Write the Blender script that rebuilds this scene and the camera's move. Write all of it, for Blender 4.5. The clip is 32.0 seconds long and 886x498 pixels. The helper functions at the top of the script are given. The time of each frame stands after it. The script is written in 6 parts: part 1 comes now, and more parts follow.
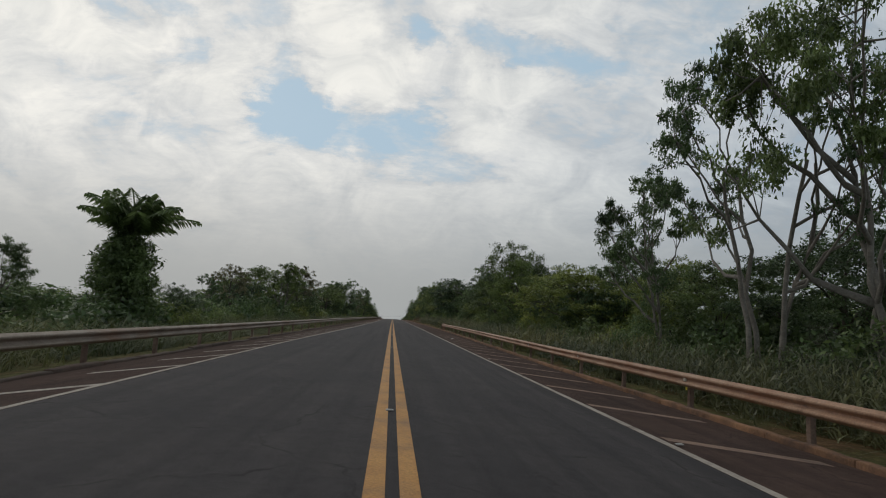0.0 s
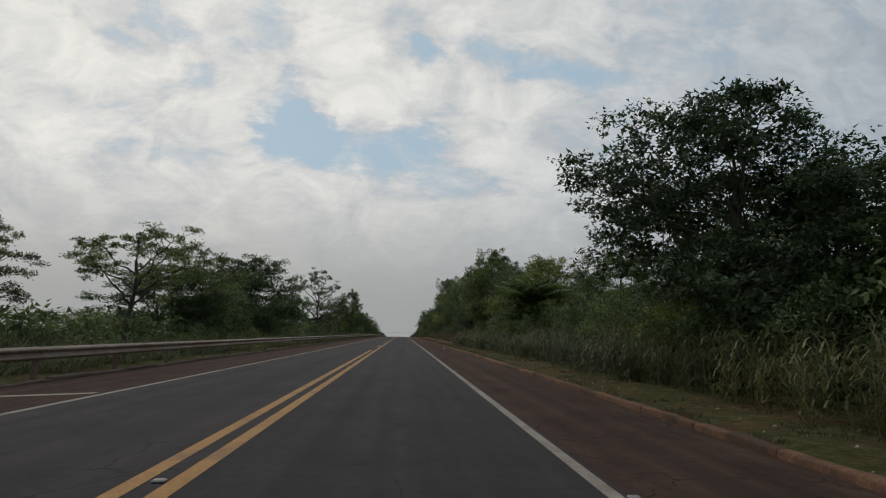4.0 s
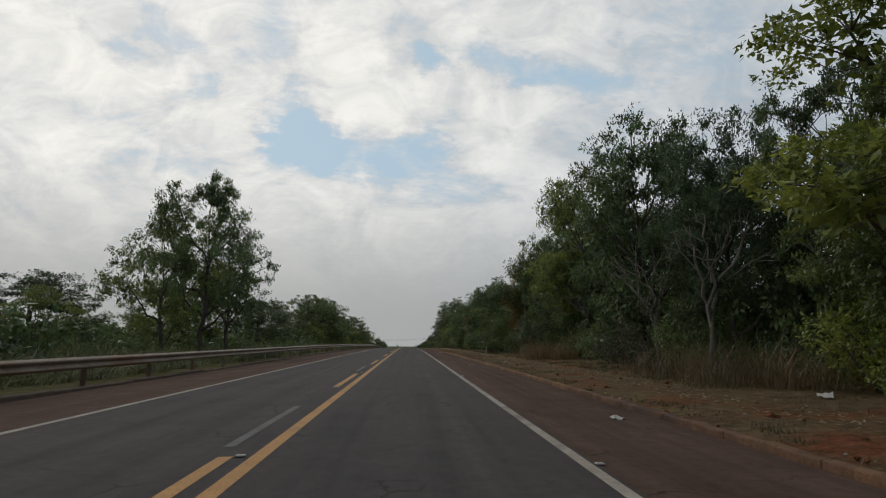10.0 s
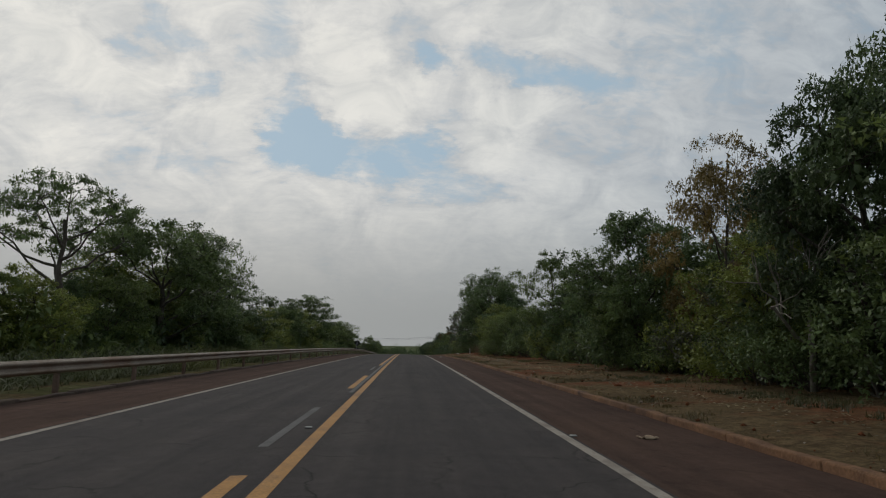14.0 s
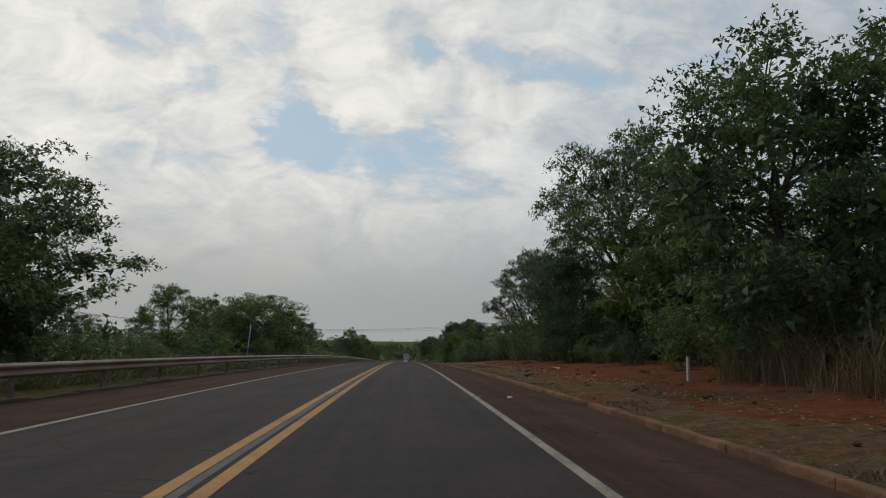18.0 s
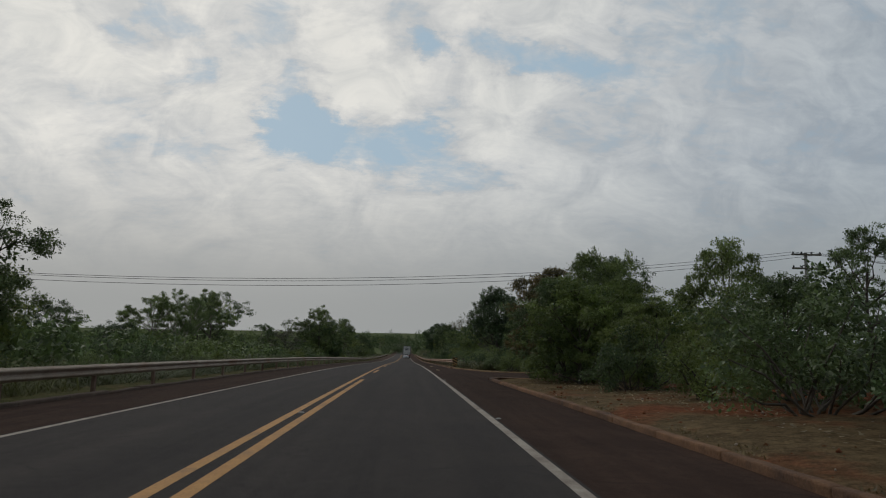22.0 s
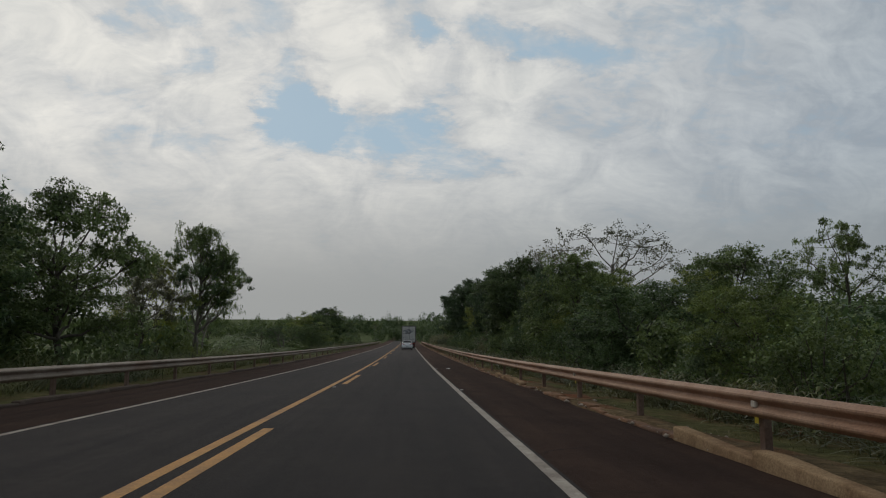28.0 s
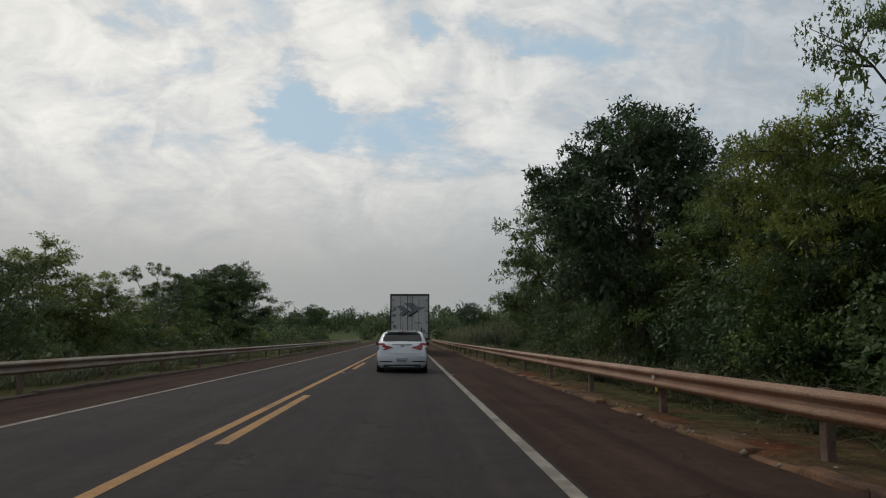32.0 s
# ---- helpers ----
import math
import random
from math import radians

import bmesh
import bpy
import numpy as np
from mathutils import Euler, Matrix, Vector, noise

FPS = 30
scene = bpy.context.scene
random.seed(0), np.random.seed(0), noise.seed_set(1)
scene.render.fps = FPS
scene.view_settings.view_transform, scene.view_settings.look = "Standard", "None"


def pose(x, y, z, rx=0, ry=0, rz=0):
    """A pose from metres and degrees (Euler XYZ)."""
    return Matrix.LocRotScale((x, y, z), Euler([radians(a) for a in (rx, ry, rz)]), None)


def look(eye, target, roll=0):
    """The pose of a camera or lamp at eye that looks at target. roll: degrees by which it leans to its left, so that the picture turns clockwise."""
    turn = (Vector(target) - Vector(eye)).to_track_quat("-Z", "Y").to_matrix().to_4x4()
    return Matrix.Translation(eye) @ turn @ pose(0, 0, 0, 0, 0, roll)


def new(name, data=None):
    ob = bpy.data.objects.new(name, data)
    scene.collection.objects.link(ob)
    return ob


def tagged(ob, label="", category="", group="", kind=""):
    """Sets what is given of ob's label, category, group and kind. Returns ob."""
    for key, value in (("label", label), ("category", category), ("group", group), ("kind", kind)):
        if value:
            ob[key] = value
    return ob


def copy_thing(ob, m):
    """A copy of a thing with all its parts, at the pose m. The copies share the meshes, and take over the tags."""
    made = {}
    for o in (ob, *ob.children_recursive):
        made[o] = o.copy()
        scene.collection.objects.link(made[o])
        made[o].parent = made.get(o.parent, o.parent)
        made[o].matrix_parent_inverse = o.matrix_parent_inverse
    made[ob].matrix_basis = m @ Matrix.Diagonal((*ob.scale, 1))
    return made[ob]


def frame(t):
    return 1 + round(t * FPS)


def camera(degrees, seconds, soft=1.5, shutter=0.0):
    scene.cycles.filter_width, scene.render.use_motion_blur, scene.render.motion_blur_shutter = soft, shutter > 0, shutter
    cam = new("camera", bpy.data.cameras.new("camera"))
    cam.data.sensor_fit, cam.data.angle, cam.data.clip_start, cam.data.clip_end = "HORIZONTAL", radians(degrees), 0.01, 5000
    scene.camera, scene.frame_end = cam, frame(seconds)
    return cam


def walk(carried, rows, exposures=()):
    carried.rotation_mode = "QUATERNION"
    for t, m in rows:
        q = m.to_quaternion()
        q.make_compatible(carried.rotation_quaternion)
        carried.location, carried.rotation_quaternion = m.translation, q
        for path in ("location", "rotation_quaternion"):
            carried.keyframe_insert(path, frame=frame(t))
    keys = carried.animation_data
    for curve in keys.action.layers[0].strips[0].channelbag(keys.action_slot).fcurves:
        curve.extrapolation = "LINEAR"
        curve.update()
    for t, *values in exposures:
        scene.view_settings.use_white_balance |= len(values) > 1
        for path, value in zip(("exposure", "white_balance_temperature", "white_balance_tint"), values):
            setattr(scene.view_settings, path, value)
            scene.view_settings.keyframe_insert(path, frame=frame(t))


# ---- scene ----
# ---------------------------------------------------------------- the road's line
# grade of the road (rise per metre) along its length s; s is world y, the road runs straight
GRADE_S = [-400, 270, 320, 375, 393, 410, 427, 445, 480, 512, 562, 585, 605, 700, 900, 1200]
GRADE_G = [0, -.002, -.007, -.014, -.024, -.030, -.034, -.038, -.044, -.051, -.052, -.046, -.041, -.036, -.02, -.004]
BANK_S = [-100, 0, 25, 50, 75, 110, 140]
BANK_E = [.063, .062, .057, .036, .020, .006, 0]
_s = np.arange(-400, 3200, 2.0)
_z = np.concatenate([[0], np.cumsum(np.interp(_s[:-1] + 1, GRADE_S, GRADE_G) * 2.0)])
_z -= np.interp(0, _s, _z)
CROWN = 0.02


def road_z(s):
    return np.interp(s, _s, _z)


def surf(s, x):
    """Height of the paved surface at length s and x metres right of the centre line."""
    x = np.clip(x, -8, 8)
    bank = np.interp(s, BANK_S, BANK_E)
    return np.interp(s, _s, _z) - CROWN * np.abs(x) - bank * np.maximum(x, -3.6) + 1.7 * bank * np.minimum(x + 3.6, 0)


# ---------------------------------------------------------------- camera
DEGREES = 72.0
FOCAL = 784 / math.tan(radians(DEGREES / 2))
SPEED = [(0, 25.5), (2, 25), (3.5, 24), (5.5, 21.7), (8, 20.4), (10, 19.6), (14, 19.3), (17, 17.6), (20, 16.9), (25, 17.2), (28, 19.1), (32, 19.5)]
EYE = 1.2
# seconds, place across the road, horizon's row, column of the road's vanishing point, lean of the picture
DRIVE = [
    (0, -.14, 558, 694, 3.0), (1, .73, 563, 700, 2.85), (2, 1.44, 568, 704, 2.5), (3, 1.72, 577, 706, 1.8), (3.5, 1.76, 586, 710, 1.4),
    (5.5, 1.86, 594, 718, .85), (6, 1.86, 595, 719, .75), (7, 1.76, 598, 720, .7), (8, 1.72, 600, 722, .7), (9, 1.68, 600, 722, .7),
    (10, 1.66, 601, 723, .7), (11, 1.56, 601, 723, .7), (12, 1.46, 603, 722, .8), (13, 1.34, 601, 722, 1.0), (14, 1.3, 600, 723, 1.1),
    (17, 1.72, 595, 721, 1.1), (18, 1.72, 592, 718, 1.1), (19, 1.69, 589, 717, 1.1), (20, 1.71, 586, 718, 1.1), (21, 1.75, 581, 718, 1.1),
    (22, 1.9, 578, 720, 1.1), (23, 1.96, 574, 720, 1.05), (24, 2.02, 571, 722, .95), (25, 2.06, 566, 722, .8), (28, 2.08, 557, 723, .45),
    (29, 2.04, 555, 721, .3), (30, 2.03, 555, 721, .15), (31, 2.12, 555, 722, .1), (32, 2.19, 555, 725, .05),
]
_t = np.arange(0, 32.01, .05)
_v = np.interp(_t, *zip(*SPEED))
_d = np.concatenate([[0], np.cumsum((_v[1:] + _v[:-1]) * .025)])


def drive_s(t):
    return float(np.interp(t, _t, _d))


def drive_row(t):
    time, *cols = zip(*DRIVE)
    off, row, col, lean = (float(np.mean([np.interp(t + k, time, c) for k in (-.4, -.2, 0, .2, .4)])) for c in cols)
    s = drive_s(t)
    r = radians(lean)
    dx, dy = col - 784, row - 441
    ux, uy = dx * math.cos(r) + dy * math.sin(r), dy * math.cos(r) - dx * math.sin(r)
    p = math.atan(uy / FOCAL)
    yaw = math.atan(-ux * math.cos(p) / FOCAL)
    eye = Vector((off, s, float(surf(s, off)) + EYE))
    way = Vector((math.sin(yaw) * math.cos(p), math.cos(yaw) * math.cos(p), math.sin(p)))
    return t, look(eye, eye + way, lean)


cam = camera(DEGREES, 32.0, soft=1.1)
walk(cam, [drive_row(k / 2) for k in range(65)], [(0, 0), (1, -.15), (2, -.27), (3, -.18), (6, -.1), (8, -.06), (9, .03), (12, .0), (14, -.2), (17, -.1), (18, -.05), (20, -.05), (21, -.18), (25, -.25), (29, -.18), (30, -.18), (32, -.02)])

# ---------------------------------------------------------------- world and sun
def nodes_of(tree):
    def node(kind, **kw):
        n = tree.nodes.new(kind)
        for k, v in kw.items():
            if k in n.inputs:
                n.inputs[k].default_value = v
        return n
    return node


SUN_ELEV, SUN_AZ = 48, -35  # azimuth from +y towards +x
world = bpy.data.worlds.new("sky")
scene.world = world
world.use_nodes = True
wt = world.node_tree
wt.nodes.clear()
N = nodes_of(wt)
W = wt.links.new


def math_node(op, a, b=None, clamp=False, tree_new=N, link=W):
    n = tree_new("ShaderNodeMath")
    n.operation, n.use_clamp = op, clamp
    for i, v in enumerate((a, b)):
        if v is None:
            continue
        if isinstance(v, (int, float)):
            n.inputs[i].default_value = v
        else:
            link(v, n.inputs[i])
    return n.outputs[0]


def ramp_node(value, stops, tree_new=N, link=W):
    n = tree_new("ShaderNodeValToRGB")
    el = n.color_ramp.elements
    while len(el) < len(stops):
        el.new(0.5)
    for e, (p, c) in zip(el, stops):
        e.position, e.color = p, (*c, 1) if len(c) == 3 else c
    link(value, n.inputs[0])
    return n.outputs[0]


def mix_node(fac, a, b, tree_new=N, link=W, blend="MIX"):
    n = tree_new("ShaderNodeMix")
    n.data_type, n.blend_type = "RGBA", blend
    for i, v in ((0, fac), (6, a), (7, b)):
        if isinstance(v, (int, float)):
            n.inputs[i].default_value = v
        elif isinstance(v, tuple):
            n.inputs[i].default_value = (*v, 1)
        else:
            link(v, n.inputs[i])
    return n.outputs[2]


coord = N("ShaderNodeTexCoord").outputs["Generated"]
sep = N("ShaderNodeSeparateXYZ")
W(coord, sep.inputs[0])
# the cloud sheet lies flat overhead, so its pattern closes up towards the horizon
rise = math_node("ADD", math_node("MAXIMUM", sep.outputs[2], 0.0), 0.30)
plane = N("ShaderNodeCombineXYZ")
W(math_node("DIVIDE", sep.outputs[0], rise), plane.inputs[0])
W(math_node("DIVIDE", sep.outputs[1], rise), plane.inputs[1])


def noise_world(scale, detail, rough, offset, stretch=(1, 1, 1), turn=0.0, distort=0.35):
    place = N("ShaderNodeMapping")
    W(plane.outputs[0], place.inputs["Vector"])
    place.inputs["Location"].default_value, place.inputs["Scale"].default_value = offset, stretch
    place.inputs["Rotation"].default_value = (0, 0, radians(turn))
    n = N("ShaderNodeTexNoise", Scale=scale, Detail=detail, Roughness=rough, Distortion=distort)
    W(place.outputs[0], n.inputs["Vector"])
    return n.outputs["Fac"]


def toward(az, el, wide, narrow):
    """1 near a direction of the sky, falling off to 0."""
    d = N("ShaderNodeVectorMath")
    d.operation = "DOT_PRODUCT"
    W(coord, d.inputs[0])
    a, e = radians(az), radians(el)
    d.inputs[1].default_value = (math.sin(a) * math.cos(e), math.cos(a) * math.cos(e), math.sin(e))
    m = N("ShaderNodeMapRange")
    m.interpolation_type = "SMOOTHSTEP"
    W(d.outputs["Value"], m.inputs[0])
    m.inputs[1].default_value, m.inputs[2].default_value = math.cos(radians(wide)), math.cos(radians(narrow))
    return m.outputs[0]


SKY_SPOTS = [
    (-0.195, 0.344, 0.06, 0.079, 20, -0.3), (-0.076, 0.313, 0.139, 0.045, -8, -0.3), (0.038, 0.372, 0.06, 0.05, 40, -0.22), (0.032, 0.474, 0.055, 0.022, -35, -0.26),
    (0.225, 0.461, 0.119, 0.03, -8, -0.26), (0.125, 0.499, 0.06, 0.03, 0, -0.12), (0.097, 0.245, 0.079, 0.024, 8, -0.2), (-0.377, 0.407, 0.05, 0.026, 30, -0.24),
    (-0.418, 0.512, 0.06, 0.025, -30, -0.16), (-0.516, 0.363, 0.079, 0.024, -15, -0.16), (-0.476, 0.479, 0.04, 0.018, -40, -0.16), (-0.372, 0.28, 0.109, 0.018, -4, -0.12),
    (-0.257, 0.519, 0.06, 0.06, 40, -0.1), (-0.03, 0.39, 0.129, 0.06, 5, 0.22), (-0.129, 0.463, 0.055, 0.074, 0, 0.18), (0.106, 0.457, 0.06, 0.03, 0, 0.2),
    (0.136, 0.36, 0.089, 0.05, 30, 0.14), (0.226, 0.562, 0.109, 0.045, 0, 0.16), (-0.551, 0.436, 0.159, 0.06, -20, 0.14), (-0.296, 0.385, 0.099, 0.06, 0, 0.12),
    (-0.625, 0.524, 0.119, 0.05, 0, 0.14), (0.214, 0.404, 0.109, 0.03, 5, 0.12), (0.52, 0.468, 0.199, 0.159, 0, -0.07), (0.736, 0.563, 0.179, 0.119, 0, 0.02),
]
sky = N("ShaderNodeTexSky")
sky.sky_type, sky.sun_disc = "NISHITA", False
sky.sun_elevation, sky.sun_rotation = radians(SUN_ELEV), radians(SUN_AZ)
sky.air_density, sky.dust_density = 1.0, 2.0
big = noise_world(1.5, 5, 0.55, (3.1, 1.7, 0.2))
fine = noise_world(7.0, 9, 0.60, (0.4, 5.2, 0.6), (1.25, 0.8, 1), 25, 0.6)
ripple = noise_world(24.0, 5, 0.6, (2.4, 0.2, 1.6), (0.7, 1.4, 1), -35)
# where ahead the sheet thins (minus) and where it piles up (plus): across, up, half width, half height, lean, depth
ahead = math_node("MAXIMUM", sep.outputs[1], 0.05)
warp = N("ShaderNodeTexNoise", Scale=7.0, Detail=8.0, Roughness=0.72)
W(plane.outputs[0], warp.inputs["Vector"])
shift = N("ShaderNodeVectorMath")
shift.operation = "SUBTRACT"
W(warp.outputs["Color"], shift.inputs[0])
shift.inputs[1].default_value = (0.5, 0.5, 0.5)
shift_xyz = N("ShaderNodeSeparateXYZ")
W(shift.outputs[0], shift_xyz.inputs[0])
across = math_node("ADD", math_node("DIVIDE", sep.outputs[0], ahead), math_node("MULTIPLY", shift_xyz.outputs[0], 0.17))
upward = math_node("ADD", math_node("DIVIDE", sep.outputs[2], ahead), math_node("MULTIPLY", shift_xyz.outputs[1], 0.10))
pile = math_node("MULTIPLY", big, 0.0)
for cx, cy, rx, ry, lean, deep in SKY_SPOTS:
    dx, dy = math_node("SUBTRACT", across, cx), math_node("SUBTRACT", upward, cy)
    c, s = math.cos(radians(lean)), math.sin(radians(lean))
    ex = math_node("ADD", math_node("MULTIPLY", dx, c / rx), math_node("MULTIPLY", dy, s / rx))
    ey = math_node("ADD", math_node("MULTIPLY", dx, -s / ry), math_node("MULTIPLY", dy, c / ry))
    r2 = math_node("ADD", math_node("MULTIPLY", ex, ex), math_node("MULTIPLY", ey, ey))
    fall = math_node("SUBTRACT", 1.0, math_node("MULTIPLY", r2, 0.5), clamp=True)
    pile = math_node("ADD", pile, math_node("MULTIPLY", fall, deep))
face = N("ShaderNodeCombineXYZ")
W(math_node("DIVIDE", sep.outputs[0], ahead), face.inputs[0])
W(math_node("MULTIPLY", math_node("DIVIDE", sep.outputs[2], ahead), 1.35), face.inputs[1])
puffs = N("ShaderNodeTexNoise", Scale=8.0, Detail=10.0, Roughness=0.60, Distortion=0.8)
W(face.outputs[0], puffs.inputs["Vector"])
puff = puffs.outputs["Fac"]
fine = math_node("ADD", math_node("MULTIPLY", fine, 0.4), math_node("MULTIPLY", puff, 0.6))
cover = math_node("ADD", math_node("ADD", math_node("MULTIPLY", big, 0.35), math_node("MULTIPLY", fine, 0.65)), math_node("MULTIPLY", math_node("SUBTRACT", ripple, 0.5), 0.30))
cover = math_node("ADD", cover, pile)
mask = ramp_node(cover, [(0.22, (0.05, 0.05, 0.05)), (0.34, (0.6, 0.6, 0.6)), (0.44, (1, 1, 1))])
# cloud light: whiter towards the sun and where the sheet piles up, greyer low down and away
glow = toward(SUN_AZ, SUN_ELEV - 14, 75, 5)
shade = ramp_node(cover, [(0.30, (0.80, 0.83, 0.865)), (0.46, (0.92, 0.93, 0.94)), (0.66, (1.08, 1.075, 1.05))])
shade = mix_node(1.0, shade, ramp_node(puff, [(0.36, (0.88, 0.895, 0.91)), (0.62, (1.07, 1.065, 1.055))]), blend="MULTIPLY")
low = N("ShaderNodeMapRange")
low.interpolation_type = "SMOOTHSTEP"
W(sep.outputs[2], low.inputs[0])
low.inputs[1].default_value, low.inputs[2].default_value = 0.02, 0.27
cloud = mix_node(1.0, shade, mix_node(glow, (0.43, 0.485, 0.54), (0.80, 0.79, 0.765)), blend="MULTIPLY")
blue = N("ShaderNodeVectorMath")
blue.operation = "SCALE"
W(sky.outputs[0], blue.inputs[0])
blue.inputs["Scale"].default_value = 0.085
full = mix_node(mask, mix_node(0.82, blue.outputs[0], (0.42, 0.565, 0.67)), cloud)
full = mix_node(low.outputs[0], mix_node(glow, (0.31, 0.335, 0.345), (0.415, 0.42, 0.41)), full)
# the unseen sky overhead is dimmed so less light reaches road and trees
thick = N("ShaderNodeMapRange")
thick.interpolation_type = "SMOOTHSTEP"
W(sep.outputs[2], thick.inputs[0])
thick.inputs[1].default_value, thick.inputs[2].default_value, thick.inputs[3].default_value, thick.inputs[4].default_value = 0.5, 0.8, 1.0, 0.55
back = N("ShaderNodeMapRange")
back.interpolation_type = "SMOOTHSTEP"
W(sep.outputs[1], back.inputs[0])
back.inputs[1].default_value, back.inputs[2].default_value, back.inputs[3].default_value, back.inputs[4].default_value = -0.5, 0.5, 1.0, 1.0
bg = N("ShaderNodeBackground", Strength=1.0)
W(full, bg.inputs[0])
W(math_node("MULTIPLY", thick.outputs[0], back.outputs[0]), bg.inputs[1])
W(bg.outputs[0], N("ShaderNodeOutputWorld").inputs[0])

sun = bpy.data.lights.new("sun", "SUN")
sun.energy, sun.angle, sun.color = 0.45, radians(20), (1, 0.95, 0.88)
a, e = radians(SUN_AZ), radians(SUN_ELEV)
new("sun", sun).matrix_world = look((0, 0, 60), Vector((0, 0, 60)) - Vector((math.sin(a) * math.cos(e), math.cos(a) * math.cos(e), math.sin(e))))
scene.view_settings.exposure = 0.0


# ---------------------------------------------------------------- materials
def surface(name, base, second, scale=3.0, rough=0.8, bump=0.3, grain=60.0, third=None, metal=0.0, spread=(0.35, 0.65), vary=0.0, coat=0.0, streak=(), rugged=False, spec=0.5):
    """A surface of two or three colours mixed by noise at two scales, in metres, with fine relief."""
    m = bpy.data.materials.new(name)
    m.use_nodes = True
    t = m.node_tree
    n, link = nodes_of(t), t.links.new
    b = t.nodes["Principled BSDF"]
    pos = n("ShaderNodeNewGeometry").outputs["Position"]
    big = n("ShaderNodeTexNoise", Scale=scale, Detail=5.0, Roughness=0.6)
    link(pos, big.inputs["Vector"])
    small = n("ShaderNodeTexNoise", Scale=grain, Detail=3.0, Roughness=0.7)
    link(pos, small.inputs["Vector"])
    col = ramp_node(big.outputs["Fac"], [(spread[0], base), (spread[1], second)], n, link)
    if third:
        patch = n("ShaderNodeTexNoise", Scale=scale * 0.27, Detail=4.0, Roughness=0.65)
        link(pos, patch.inputs["Vector"])
        col = mix_node(ramp_node(patch.outputs["Fac"], [(0.5, (0, 0, 0)), (0.66, (1, 1, 1))], n, link), col, third, n, link)
    speck = ramp_node(small.outputs["Fac"], [(0.3, (0.72, 0.72, 0.72)), (0.7, (1.25, 1.25, 1.25))], n, link)
    col = mix_node(1.0, col, speck, n, link, "MULTIPLY")
    if rugged:
        mid = n("ShaderNodeTexNoise", Scale=4.5, Detail=9.0, Roughness=0.78)
        link(pos, mid.inputs["Vector"])
        col = mix_node(1.0, col, ramp_node(mid.outputs["Fac"], [(0.34, (0.48, 0.46, 0.44)), (0.5, (0.95, 0.95, 0.94)), (0.68, (1.55, 1.5, 1.42))], n, link), n, link, "MULTIPLY")
    if streak:
        st = n("ShaderNodeMapping")
        st.inputs["Scale"].default_value = (2.6, 0.035, 1)
        link(pos, st.inputs["Vector"])
        lane = n("ShaderNodeTexNoise", Scale=1.0, Detail=4.0, Roughness=0.6)
        link(st.outputs[0], lane.inputs["Vector"])
        col = mix_node(1.0, col, ramp_node(lane.outputs["Fac"], [(0.3, (0.74, 0.74, 0.75)), (0.7, (1.22, 1.19, 1.15))], n, link), n, link, "MULTIPLY")
        mott = n("ShaderNodeTexNoise", Scale=7.0, Detail=4.0, Roughness=0.7)
        link(pos, mott.inputs["Vector"])
        col = mix_node(1.0, col, ramp_node(mott.outputs["Fac"], [(0.3, (0.86, 0.86, 0.86)), (0.7, (1.14, 1.14, 1.14))], n, link), n, link, "MULTIPLY")
        # the tone stops along the road multiply the colour
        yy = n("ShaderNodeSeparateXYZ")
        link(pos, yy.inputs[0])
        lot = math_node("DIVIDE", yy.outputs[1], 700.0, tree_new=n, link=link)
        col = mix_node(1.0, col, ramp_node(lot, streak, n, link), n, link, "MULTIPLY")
        vor = n("ShaderNodeTexVoronoi", Scale=0.55)
        vor.feature = "DISTANCE_TO_EDGE"
        wob = n("ShaderNodeVectorMath")
        wob.operation = "ADD"
        link(pos, wob.inputs[0])
        link(big.outputs["Color"], wob.inputs[1])
        link(wob.outputs[0], vor.inputs["Vector"])
        crack = math_node("MULTIPLY", ramp_node(vor.outputs["Distance"], [(0.0, (1, 1, 1)), (0.012, (0, 0, 0))], n, link), ramp_node(lane.outputs["Fac"], [(0.46, (0, 0, 0)), (0.6, (0.85, 0.85, 0.85))], n, link), tree_new=n, link=link)
        col = mix_node(crack, col, (0.02, 0.018, 0.018), n, link)
    if vary:
        rnd = n("ShaderNodeObjectInfo").outputs["Random"]
        col = mix_node(1.0, col, ramp_node(rnd, [(0, (1 - vary,) * 3), (1, (1 + vary,) * 3)], n, link), n, link, "MULTIPLY")
    link(col, b.inputs["Base Color"])
    b.inputs["Roughness"].default_value, b.inputs["Metallic"].default_value = rough, metal
    b.inputs["Coat Weight"].default_value = coat
    b.inputs["Specular IOR Level"].default_value = 0.08 if rough > 0.97 else spec
    if bump:
        bp = n("ShaderNodeBump", Strength=bump, Distance=0.08 if rugged else 0.02)
        link((mid if rugged else small).outputs["Fac"], bp.inputs["Height"])
        link(bp.outputs[0], b.inputs["Normal"])
    return m


